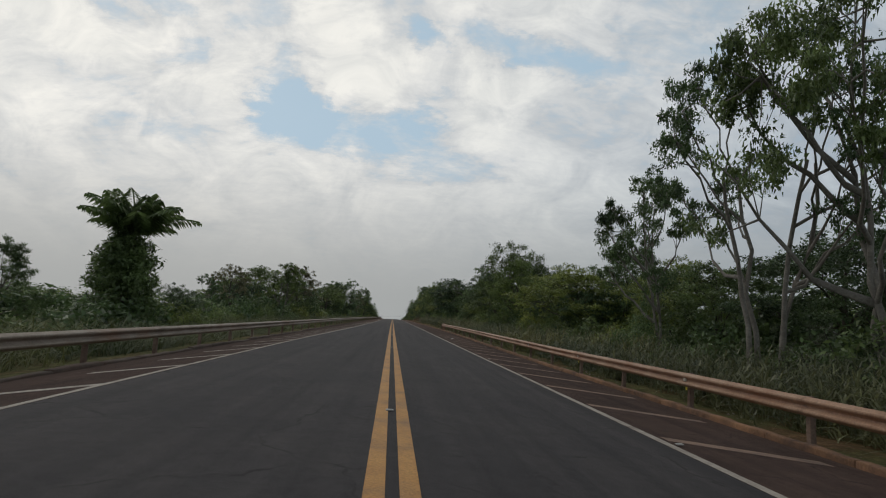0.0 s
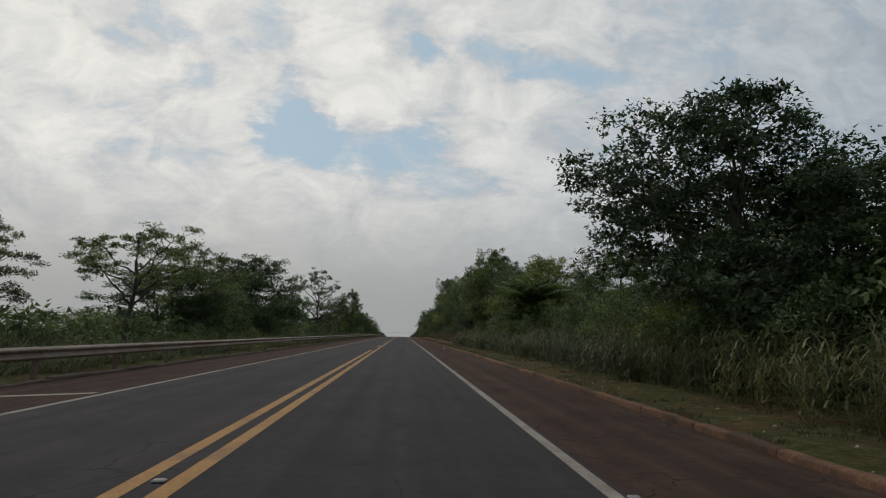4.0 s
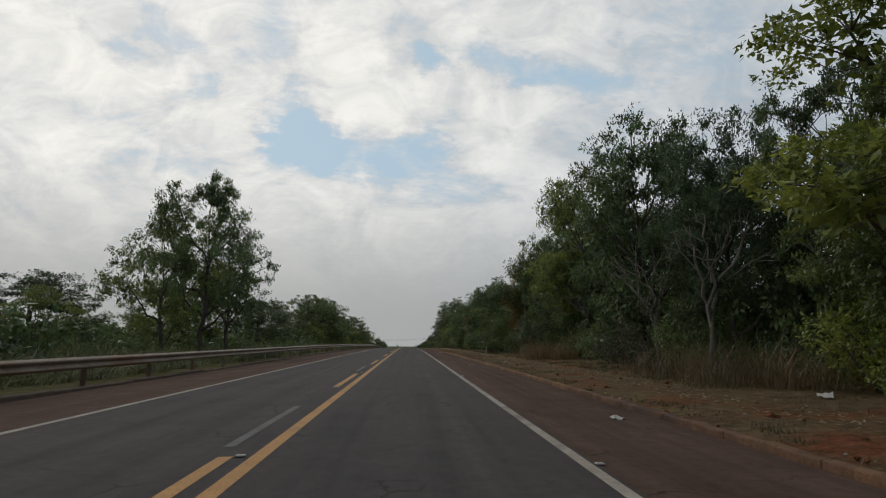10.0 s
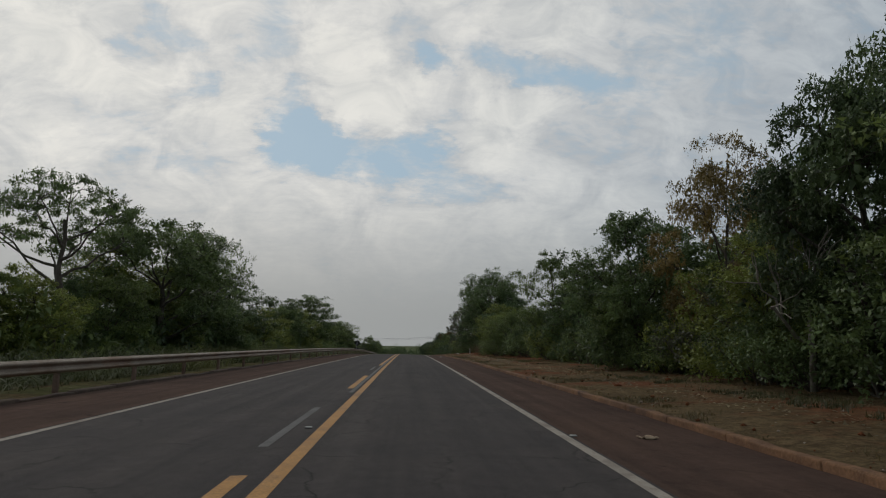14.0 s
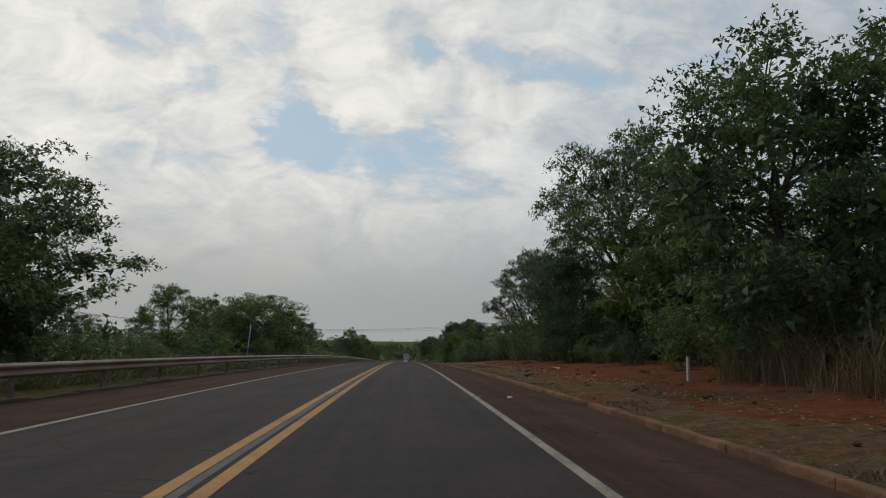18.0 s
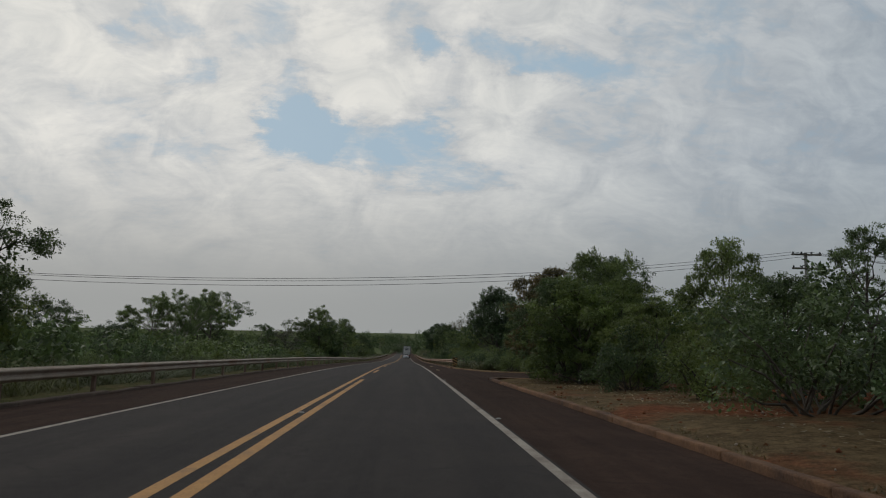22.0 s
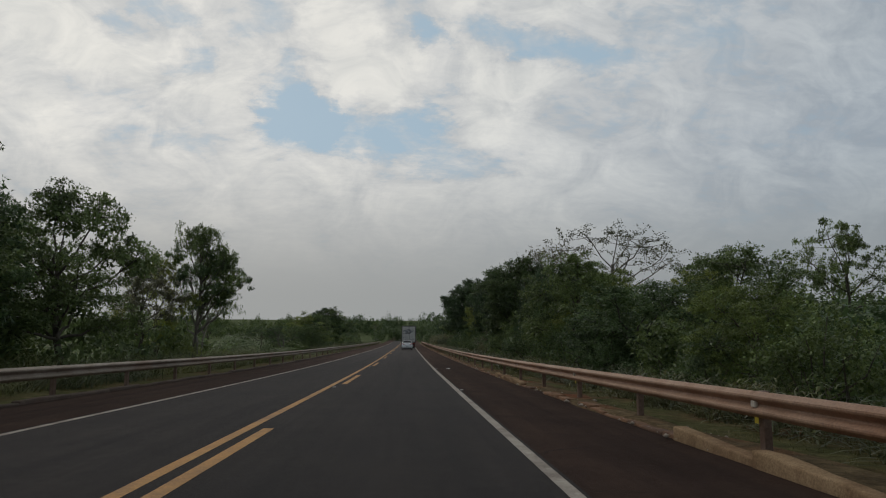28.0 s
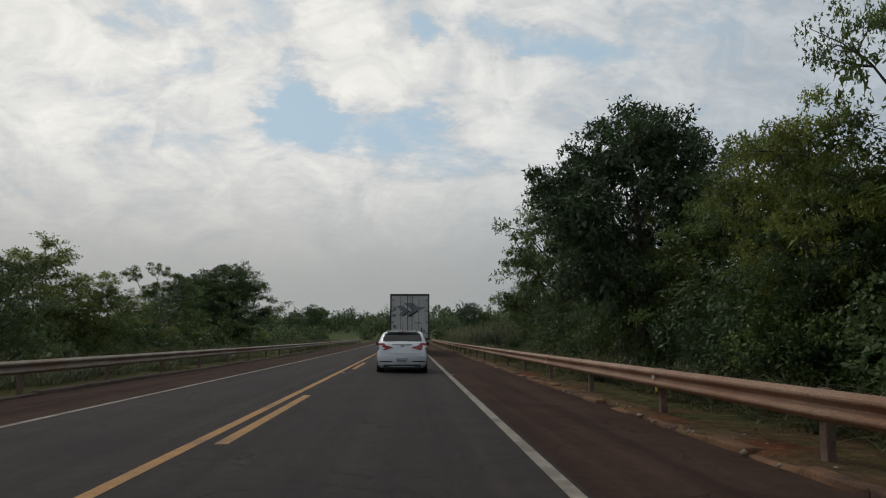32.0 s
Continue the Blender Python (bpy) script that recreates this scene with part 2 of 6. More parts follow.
def leafy(name, dark, light, through_light=0.38, rough=0.48):
    """Leaves: each one its own tone, lit through from behind."""
    m = bpy.data.materials.new(name)
    m.use_nodes = True
    t = m.node_tree
    n, link = nodes_of(t), t.links.new
    b, out = t.nodes["Principled BSDF"], t.nodes["Material Output"]
    geo = n("ShaderNodeNewGeometry")
    rnd = n("ShaderNodeObjectInfo").outputs["Random"]
    # random clump tones, widened so the colour also imitates lit and shaded clumps
    bough = n("ShaderNodeTexNoise", Scale=0.55, Detail=3.0, Roughness=0.6)
    link(geo.outputs["Position"], bough.inputs["Vector"])
    tone = math_node("ADD", math_node("MULTIPLY", geo.outputs["Random Per Island"], 0.45, tree_new=n, link=link), math_node("MULTIPLY", math_node("SUBTRACT", bough.outputs["Fac"], 0.33, tree_new=n, link=link), 1.9, tree_new=n, link=link), tree_new=n, link=link)
    col = ramp_node(tone, [(0.1, dark), (0.7, light), (1.0, tuple(min(1, c * 1.5) for c in light))], n, link)
    col = mix_node(1.0, col, ramp_node(rnd, [(0, (0.66, 0.74, 0.74)), (0.5, (1.0, 0.98, 0.93)), (1, (1.2, 1.1, 0.84))], n, link), n, link, "MULTIPLY")
    link(col, b.inputs["Base Color"])
    b.inputs["Roughness"].default_value = rough
    b.inputs["Specular IOR Level"].default_value = 0.5
    tr = n("ShaderNodeBsdfTranslucent")
    link(col, tr.inputs["Color"])
    mx = n("ShaderNodeMixShader", Fac=through_light)
    link(b.outputs[0], mx.inputs[1])
    link(tr.outputs[0], mx.inputs[2])
    link(mx.outputs[0], out.inputs["Surface"])
    return m


def plain(name, color, rough=0.5, metal=0.0, coat=0.0, spec=0.5):
    m = bpy.data.materials.new(name)
    m.use_nodes = True
    b = m.node_tree.nodes["Principled BSDF"]
    b.inputs["Base Color"].default_value = (*color, 1)
    b.inputs["Roughness"].default_value, b.inputs["Metallic"].default_value = rough, metal
    b.inputs["Coat Weight"].default_value, b.inputs["Specular IOR Level"].default_value = coat, spec
    return m


# tone stops that multiply the road colour along 700 m
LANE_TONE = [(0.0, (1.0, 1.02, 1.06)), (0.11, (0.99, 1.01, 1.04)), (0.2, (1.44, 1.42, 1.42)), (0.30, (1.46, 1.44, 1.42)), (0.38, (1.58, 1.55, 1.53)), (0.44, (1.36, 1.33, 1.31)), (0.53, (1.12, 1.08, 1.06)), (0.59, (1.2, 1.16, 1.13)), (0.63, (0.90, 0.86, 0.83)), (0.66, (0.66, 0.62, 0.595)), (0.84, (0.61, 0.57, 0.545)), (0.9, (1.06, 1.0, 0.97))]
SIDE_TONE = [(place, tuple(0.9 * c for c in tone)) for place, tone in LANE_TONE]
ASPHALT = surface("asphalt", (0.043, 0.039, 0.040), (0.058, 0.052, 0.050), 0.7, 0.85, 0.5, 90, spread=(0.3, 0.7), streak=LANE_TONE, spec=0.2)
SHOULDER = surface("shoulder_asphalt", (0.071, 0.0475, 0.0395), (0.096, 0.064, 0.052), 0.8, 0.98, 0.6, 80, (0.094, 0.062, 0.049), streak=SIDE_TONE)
WHITE_LINE = surface("worn_white_paint", (0.29, 0.25, 0.205), (0.42, 0.37, 0.31), 5, 0.8, 0.2, 50, (0.21, 0.17, 0.14))
YELLOW_LINE = surface("worn_yellow_paint", (0.42, 0.20, 0.045), (0.50, 0.25, 0.06), 4, 0.7, 0.2, 40, (0.30, 0.155, 0.055))
GHOST_LINE = surface("scraped_old_paint", (0.10, 0.097, 0.094), (0.14, 0.135, 0.13), 4, 0.8, 0.2, 40, (0.08, 0.075, 0.072))
FADED_LINE = surface("faded_orange_paint", (0.20, 0.12, 0.08), (0.28, 0.18, 0.12), 4, 0.8, 0.2, 40, (0.12, 0.08, 0.06))
KERB = surface("ochre_kerb_concrete", (0.15, 0.078, 0.042), (0.25, 0.13, 0.066), 2.2, 0.95, 0.8, 30, (0.085, 0.048, 0.033), vary=0.22)
PALE_KERB = surface("pale_kerb_concrete", (0.25, 0.165, 0.095), (0.34, 0.235, 0.14), 3, 0.98, 0.5, 40, (0.17, 0.10, 0.06), vary=0.14)
VERGE = surface("verge_grass_soil", (0.078, 0.082, 0.030), (0.125, 0.112, 0.050), 1.6, 1.0, 0.8, 30, (0.145, 0.09, 0.048), rugged=True)
SOIL = surface("red_soil", (0.17, 0.058, 0.027), (0.21, 0.086, 0.045), 1.1, 1.0, 0.9, 22, (0.10, 0.072, 0.038), rugged=True)
FIELD = surface("field_ground", (0.058, 0.082, 0.028), (0.095, 0.12, 0.042), 0.25, 1.0, 0.5, 14, (0.12, 0.118, 0.055))
STEEL = surface("rust_dusted_steel", (0.29, 0.165, 0.10), (0.38, 0.24, 0.16), 1.6, 0.6, 0.2, 30, (0.27, 0.135, 0.075), metal=0.2, vary=0.08)
OLD_STEEL = surface("weathered_grey_steel", (0.24, 0.185, 0.14), (0.33, 0.27, 0.215), 1.6, 0.6, 0.2, 30, (0.24, 0.145, 0.095), metal=0.2, vary=0.08)
POST = surface("post_steel", (0.16, 0.10, 0.074), (0.23, 0.155, 0.115), 3, 0.7, 0.2, 30, (0.11, 0.06, 0.04), metal=0.2)
BARK = surface("bark", (0.06, 0.05, 0.04), (0.115, 0.098, 0.078), 2.5, 0.95, 0.8, 18, vary=0.25)
PALE_BARK = surface("pale_bark", (0.165, 0.145, 0.12), (0.26, 0.235, 0.20), 2.0, 0.95, 0.6, 14, vary=0.2)
LEAF = leafy("leaves", (0.040, 0.066, 0.027), (0.150, 0.212, 0.080), 0.36)
LEAF_LIGHT = leafy("light_leaves", (0.081, 0.113, 0.029), (0.227, 0.275, 0.072))
LEAF_DEEP = leafy("deep_green_leaves", (0.026, 0.045, 0.021), (0.106, 0.155, 0.068), 0.34)
LEAF_RUSSET = leafy("russet_leaves", (0.081, 0.072, 0.029), (0.243, 0.186, 0.073))
LEAF_GREY = leafy("dry_grey_leaves", (0.073, 0.081, 0.049), (0.162, 0.162, 0.105))
LEAF_BLOOM = leafy("brown_bloom_leaves", (0.037, 0.061, 0.025), (0.140, 0.109, 0.048))
LEAF_CANE = leafy("cane_leaves", (0.05, 0.066, 0.03), (0.175, 0.182, 0.092))
LEAF_DRY = leafy("dry_grass_leaves", (0.15, 0.12, 0.07), (0.33, 0.265, 0.16))
LEAF_STRAW = leafy("tall_dry_grass", (0.085, 0.065, 0.035), (0.22, 0.165, 0.09), 0.3)
LEAF_RANK = leafy("rank_grass_leaves", (0.05, 0.066, 0.026), (0.13, 0.145, 0.062), 0.35, 0.7)
GRASS = leafy("verge_grass", (0.06, 0.066, 0.024), (0.13, 0.118, 0.05), 0.3)

STRAW = leafy("dry_verge_grass", (0.085, 0.07, 0.032), (0.17, 0.13, 0.06), 0.3)
BROWN_VERGE = surface("brown_verge_soil", (0.125, 0.09, 0.05), (0.18, 0.13, 0.072), 1.3, 1.0, 0.9, 26, (0.20, 0.080, 0.042), rugged=True)
DARK_KERB = surface("dirt_dark_kerb", (0.075, 0.052, 0.040), (0.12, 0.085, 0.062), 3, 0.95, 0.6, 40, (0.09, 0.055, 0.04), vary=0.15)
WEST_VERGE = surface("olive_verge", (0.075, 0.08, 0.03), (0.125, 0.115, 0.05), 1.6, 1.0, 0.8, 30, (0.14, 0.095, 0.05), rugged=True)


# ---------------------------------------------------------------- mesh helpers
def mesh_np(name, verts, faces, mats, smooth=False, index=None):
    """A mesh from arrays: verts (n, 3) and faces, either one array of quads or a list of tuples."""
    me = bpy.data.meshes.new(name)
    verts = np.asarray(verts, np.float32)
    if isinstance(faces, np.ndarray):
        k = faces.shape[1]
        me.vertices.add(len(verts)), me.loops.add(faces.size), me.polygons.add(len(faces))
        me.vertices.foreach_set("co", verts.ravel())
        me.loops.foreach_set("vertex_index", faces.astype(np.int32).ravel())
        me.polygons.foreach_set("loop_start", np.arange(0, faces.size, k, dtype=np.int32))
    else:
        me.from_pydata(verts.tolist(), [], faces)
    for m in mats if isinstance(mats, (list, tuple)) else [mats]:
        me.materials.append(m)
    if index is not None:
        me.polygons.foreach_set("material_index", np.asarray(index, np.int32))
    if smooth:
        me.polygons.foreach_set("use_smooth", np.ones(len(me.polygons), bool))
    me.update(calc_edges=True)
    me.validate()
    return me


def from_bm(name, bm, mat, smooth=False):
    me = bpy.data.meshes.new(name)
    bmesh.ops.recalc_face_normals(bm, faces=bm.faces[:])
    bm.to_mesh(me)
    bm.free()
    me.materials.append(mat)
    if smooth:
        me.polygons.foreach_set("use_smooth", np.ones(len(me.polygons), bool))
    return me


def child(name, me, parent, m=None, label=""):
    ob = new(name, me)
    ob.parent = parent
    if m is not None:
        ob.matrix_basis = m
    return tagged(ob, label)


def part(name, bm, mat, parent, label="", smooth=False, m=None):
    return child(name, from_bm(name, bm, mat, smooth), parent, m, label)


def box_bm(x0, x1, y0, y1, z0, z1, bevel=0.0, segments=1, bm=None):
    b = bmesh.new()
    bmesh.ops.create_cube(b, size=1)
    bmesh.ops.transform(b, matrix=Matrix.Translation(((x0 + x1) / 2, (y0 + y1) / 2, (z0 + z1) / 2)) @ Matrix.Diagonal((x1 - x0, y1 - y0, z1 - z0, 1)), verts=b.verts)
    if bevel:
        bmesh.ops.bevel(b, geom=b.edges[:], offset=bevel, segments=segments, affect="EDGES", profile=0.6)
    if bm is None:
        return b
    tmp = bpy.data.meshes.new("tmp")
    b.to_mesh(tmp)
    b.free()
    bm.from_mesh(tmp)
    bpy.data.meshes.remove(tmp)
    return bm


def loft(sections, close=False, caps=True):
    """Quads between rings of points of the same count. Open rings give a sheet."""
    bm = bmesh.new()
    rings = [[bm.verts.new(p) for p in ring] for ring in sections]
    n = len(rings[0])
    for a, b in zip(rings, rings[1:]):
        for i in range(n if close else n - 1):
            j = (i + 1) % n
            bm.faces.new((a[i], a[j], b[j], b[i]))
    if close and caps:
        bm.faces.new(rings[0][::-1])
        bm.faces.new(rings[-1])
    return bm


def strip(name, x_of, s_values, lift, mat, label="", category="", cols=1):
    """A sheet laid on the road: x_of(s) gives its left and right edge."""
    s = np.asarray(s_values, float)
    lo, hi = np.array([x_of(v) for v in s]).T
    f = np.linspace(0, 1, cols + 1)
    x = lo[:, None] + (hi - lo)[:, None] * f
    ss = np.repeat(s[:, None], cols + 1, 1)
    v = np.stack([x, ss, surf(ss, x) + lift], -1).reshape(-1, 3)
    i = np.arange((len(s) - 1) * (cols + 1)).reshape(-1, cols + 1)[:, :-1].ravel()
    q = np.stack([i, i + 1, i + cols + 2, i + cols + 1], 1)
    return tagged(new(name, mesh_np(name, v, q, mat)), label, category, kind="structure")


# ---------------------------------------------------------------- ground, road, shoulders
def side_rise(s, x):
    """Height of the land beside the road over the road's edge."""
    d = np.maximum(np.abs(x) - 6.4, 0)
    right = x > 0
    bank = np.interp(s, [-100, 70, 110, 160, 230, 360, 385, 445, 470, 505, 560, 900], [-.06, -.05, .0, .03, .03, .04, .09, .09, .0, -.05, -.05, -.02])
    r = np.where(right, bank * np.minimum(d, 9), -0.035 * np.minimum(d, 10))
    far = np.minimum(np.maximum(np.abs(x) - 20, 0), 500)
    swell = 0.8 * np.sin(s * 0.013 + x * 0.02) * np.minimum(far / 60, 1)
    return r + swell + np.where(d > 0, 0.05, 0) * np.minimum(d, 1)


def land(s, x):
    return surf(s, x) + side_rise(s, x)


def sheet(name, sx, xx, mat, drop, label, category):
    S, X = np.meshgrid(sx, xx, indexing="ij")
    Z = land(S, X) - drop(S, X)
    v = np.stack([X, S, Z], -1).reshape(-1, 3)
    n = len(xx)
    i = (np.arange(len(sx) - 1)[:, None] * n + np.arange(n - 1)[None]).ravel()
    q = np.stack([i, i + 1, i + n + 1, i + n], 1)
    return tagged(new(name, mesh_np(name, v, q, mat, True)), label, category, kind="structure")


S_ALL = np.concatenate([np.arange(-60, 760, 4.0), np.arange(760, 1400, 40.0), np.arange(1400, 3001, 200.0)])
xs = np.concatenate([-np.geomspace(1500, 30, 14), np.arange(-26, -7, 3.0), [-7.2, -4, 0, 4, 6.6], np.arange(9, 29, 3.0), np.geomspace(32, 1500, 14)])
sheet("ground", S_ALL, xs, FIELD, lambda s, x: np.where(np.abs(x) < 6.8, 0.25, 0.06), "rough green pasture and bare soil beside the highway", "ground")


def right_edge(s):
    return float(np.interp(s, [-60, 60, 100, 230, 280, 470, 475, 475.8, 487, 489, 492, 497, 503, 700], [6.3, 6.25, 6.05, 6.0, 5.8, 5.8, 5.9, 16, 16, 8.2, 7.2, 6.4, 5.9, 5.85]))


s_road = np.concatenate([np.arange(-60, 760, 1.0), np.arange(760, 1301, 20.0)])
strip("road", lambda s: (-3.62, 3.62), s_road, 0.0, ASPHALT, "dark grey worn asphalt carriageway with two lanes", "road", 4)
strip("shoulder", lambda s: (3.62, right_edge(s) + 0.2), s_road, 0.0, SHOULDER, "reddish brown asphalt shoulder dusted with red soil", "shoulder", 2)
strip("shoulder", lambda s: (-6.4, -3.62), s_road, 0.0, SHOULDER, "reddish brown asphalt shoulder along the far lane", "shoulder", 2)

# verges beside the shoulders


def verge(name, s0, s1, x0, x1, mat, label, lift=0.03, cols=7, taper=False):
    s = np.arange(s0, s1 + 0.1, 1.0)
    S, X = np.meshgrid(s, np.linspace(0, 1, cols + 1), indexing="ij")
    X = np.array([x0(v) for v in s])[:, None] * (1 - X) + np.array([x1(v) for v in s])[:, None] * X
    lump = np.array([[noise.noise((a * 0.9, b * 0.9, 0)) * 0.05 + noise.noise((a * 0.25, b * 0.25, 5)) * 0.08 for a, b in zip(r, q)] for r, q in zip(S, X)])
    edge = np.clip((np.abs(X) - 6.2) / 1.0, 0, 1)
    Z = land(S, X) + lift + lump * edge
    inner = 0 if abs(X[0, 0]) < abs(X[0, -1]) else -1
    Z[:, inner] -= lift + 0.05
    if taper:
        Z[:3] -= lift + 0.1
        Z[:, -1] -= 0.06
    v = np.stack([X, S, Z], -1).reshape(-1, 3)
    n = cols + 1
    i = (np.arange(len(s) - 1)[:, None] * n + np.arange(cols)[None]).ravel()
    q = np.stack([i, i + 1, i + n + 1, i + n], 1)
    return tagged(new(name, mesh_np(name, v, q, mat, True)), label, "verge", kind="structure")


verge("verge_south_east", -60, 170, lambda s: right_edge(s) + 0.08, lambda s: 13.5, VERGE, "patchy grass verge with dry straw and soil")
verge("verge_east", 170, 352, lambda s: right_edge(s) + 0.08, lambda s: 15.5, BROWN_VERGE, "worn brown verge of straw, grass and reddish soil")
verge("verge_bank", 352, 475, lambda s: 8.0 + max(0, 385 - s) * 0.07 + max(0, s - 432) * 0.12 + 0.7 * math.sin(s * 0.4) + 0.4 * math.sin(s * 1.1), lambda s: 15.5, SOIL, "bare red soil bank with sparse grass", 0.036, cols=10)
verge("verge_bank_foot", 352, 475, lambda s: 5.9, lambda s: 8.2 + max(0, 385 - s) * 0.07 + max(0, s - 432) * 0.12 + 0.7 * math.sin(s * 0.4) + 0.4 * math.sin(s * 1.1), BROWN_VERGE, "worn brownish grass strip along the kerb", 0.03)
verge("verge_corner", 488, 501, lambda s: right_edge(s) - 0.1, lambda s: 18.0, BROWN_VERGE, "worn corner of soil and grass beside the side road", 0.012)
verge("verge_north_east", 501, 759, lambda s: 5.95, lambda s: 11.0, VERGE, "narrow grass verge behind the kerb")
verge("verge_berm", 505, 759, lambda s: 5.86 + 0.12 * math.sin(s * 0.7), lambda s: 6.75 + 0.2 * math.sin(s * 0.5) + 0.15 * math.sin(s * 1.3), BROWN_VERGE, "low ridge of brown earth washed over the kerb", 0.065, 5, True)
verge("verge_west", -60, 759, lambda s: -9.5, lambda s: -6.3, WEST_VERGE, "grass strip under the far guardrail")


# painted lines
def edge_of(s):
    return 3.5 + 0.2 * float(np.interp(s, [20, 55], [1, 0]))


strip("edge_line", lambda s: (edge_of(s) - 0.07, edge_of(s) + 0.07), np.arange(-60, 759, 2.0), 0.004, WHITE_LINE, "worn white edge line beside the shoulder", "road marking")
strip("edge_line", lambda s: (-edge_of(s) - 0.065, -edge_of(s) + 0.065), np.arange(-60, 759, 2.0), 0.004, WHITE_LINE, "worn white edge line of the far lane", "road marking")


def pair(s):
    """Half the distance between the two centre lines, and where their middle lies."""
    return float(np.interp(s, [0, 40, 90, 380, 480], [0.125, 0.135, 0.155, 0.165, 0.155])), float(np.interp(s, [0, 40, 90, 145, 190, 260, 300, 380, 470, 520], [0.04, 0, 0, -0.06, 0, 0.03, 0.05, 0.02, 0, -0.04]))


def centre(name, side, s0, s1, mat, label, width=0.15):
    def edges(s):
        half, mid = pair(s)
        return mid + side * half - width / 2, mid + side * half + width / 2
    return strip(name, edges, np.linspace(s0, s1, max(3, round((s1 - s0) / 2) + 1)), 0.004, mat, label, "road marking")


centre("centre_line", -1, -60, 134, YELLOW_LINE, "solid orange yellow centre line")
centre("centre_line", 1, -60, 470, YELLOW_LINE, "solid orange yellow centre line")
centre("centre_line", -1, 336, 758, YELLOW_LINE, "solid orange yellow centre line")
for far in (139.8, 155.6, 170.9, 185.6, 202.0, 216.5, 232.0, 247.4, 262.2, 278.3, 294.2, 309.0, 325.5):
    centre("centre_dash", -1, far - 6.2, far, YELLOW_LINE, "single orange yellow overtaking dash")
for far in [484.8, 501.5, 517.2] + [543 + 16.2 * k for k in range(13)]:
    centre("centre_dash", 1, far - 5.8, far, YELLOW_LINE, "single orange yellow overtaking dash")

for s in (232.6, 249.5, 271, 296.0, 310.5, 330.0):
    centre("old_dash", -1.9, s, s + 4.2, GHOST_LINE, "ghost of an old scraped-off lane dash", 0.12)
centre("old_line", -0.15, 318, 420, GHOST_LINE, "scraped grey trace between the centre lines", 0.10)


def hatch(x0, x1, s0, s1, step, skew, mat, label):
    s = s0
    while s < s1:
        xs_, w = np.linspace(x0, x1, 4), 0.15
        ss = s + skew * (xs_ - x0) / (x1 - x0)
        v = np.concatenate([np.stack([xs_, ss + d, surf(ss + d, xs_) + 0.004], -1) for d in (-w, w)])
        tagged(new("shoulder_bar", mesh_np("shoulder_bar", v, np.array([[i, i + 1, i + 5, i + 4] for i in range(3)]), mat)), label, "road marking", "bars painted across the shoulder", "structure")
        s += step


hatch(3.85, 5.9, -8, 56, 3.3, -0.5, FADED_LINE, "faded orange bar across the shoulder")
hatch(-5.2, -3.72, -8, 112, 3.2, 0.4, WHITE_LINE, "worn whitish bar across the far shoulder")


# ---------------------------------------------------------------- plants
def tube(points, radii, sides=5):
    """Vertices and quads of a tapered tube along points."""
    p = np.asarray(points, float)
    t = np.gradient(p, axis=0)
    t /= np.linalg.norm(t, axis=1)[:, None] + 1e-9
    ref = np.where(np.abs(t[:, 2:3]) > 0.9, [[1.0, 0, 0]], [[0, 0, 1.0]])
    u = np.cross(t, ref)
    u /= np.linalg.norm(u, axis=1)[:, None] + 1e-9
    w = np.cross(t, u)
    a = np.linspace(0, 2 * math.pi, sides, endpoint=False)
    ring = np.cos(a)[None, :, None] * u[:, None] + np.sin(a)[None, :, None] * w[:, None]
    v = (p[:, None] + ring * np.asarray(radii)[:, None, None]).reshape(-1, 3)
    q = []
    for i in range(len(p) - 1):
        for j in range(sides):
            k = (j + 1) % sides
            q.append((i * sides + j, i * sides + k, (i + 1) * sides + k, (i + 1) * sides + j))
    return v, np.array(q)


def join_tubes(tubes):
    vs, qs, n = [], [], 0
    for v, q in tubes:
        vs.append(v), qs.append(q + n)
        n += len(v)
    return np.concatenate(vs), np.concatenate(qs)


def leaves(rng, centers, radii, count, size, flat=0.7, slim=0.62, droop=0.3, shell=0.55, kite=False, sprig=6):
    """Pointed leaves strewn through clumps round the given centres."""
    c = np.repeat(np.asarray(centers), count, 0)
    r = np.repeat(np.asarray(radii), count)[:, None]
    d = rng.normal(size=(len(c), 3))
    d /= np.linalg.norm(d, axis=1)[:, None]
    p = c + d * r * (shell + (1 - shell) * rng.random((len(c), 1))) * [1, 1, flat]
    # leaves sit in sprigs of a few
    first = np.arange(len(c)) // count * count + np.arange(len(c)) % count // sprig * sprig
    d = d[first] * 0.6 + d * 0.4
    p = p[first] + rng.normal(size=p.shape) * size * 0.55
    face = d * 0.6 + rng.normal(size=d.shape) * 0.38 + [0, 0, 0.75]
    way = d + rng.normal(size=d.shape) * 0.8
    way[:, 2] -= droop
    side = np.cross(way, face)
    side /= np.linalg.norm(side, axis=1)[:, None] + 1e-9
    way /= np.linalg.norm(way, axis=1)[:, None]
    ln = size * (0.6 + 0.8 * rng.random((len(c), 1)))
    if kite:
        mid = p + way * ln * 0.45
        v = np.stack([p, mid + side * ln * slim * 0.42, p + way * ln, mid - side * ln * slim * 0.42], 1).reshape(-1, 3)
        return v, np.arange(len(v)).reshape(-1, 4)
    v = np.stack([p + side * ln * slim * 0.5, p + way * ln, p - side * ln * slim * 0.5], 1).reshape(-1, 3)
    return v, np.arange(len(v)).reshape(-1, 3)


def curve(rng, a, b, n=5, wob=0.06, sag=0.0):
    a, b = np.asarray(a, float), np.asarray(b, float)
    f = np.linspace(0, 1, n)[:, None]
    p = a + (b - a) * f
    p[1:-1] += rng.normal(size=(n - 2, 3)) * wob * np.linalg.norm(b - a)
    p[:, 2] += sag * np.sin(f[:, 0] * math.pi)
    return p


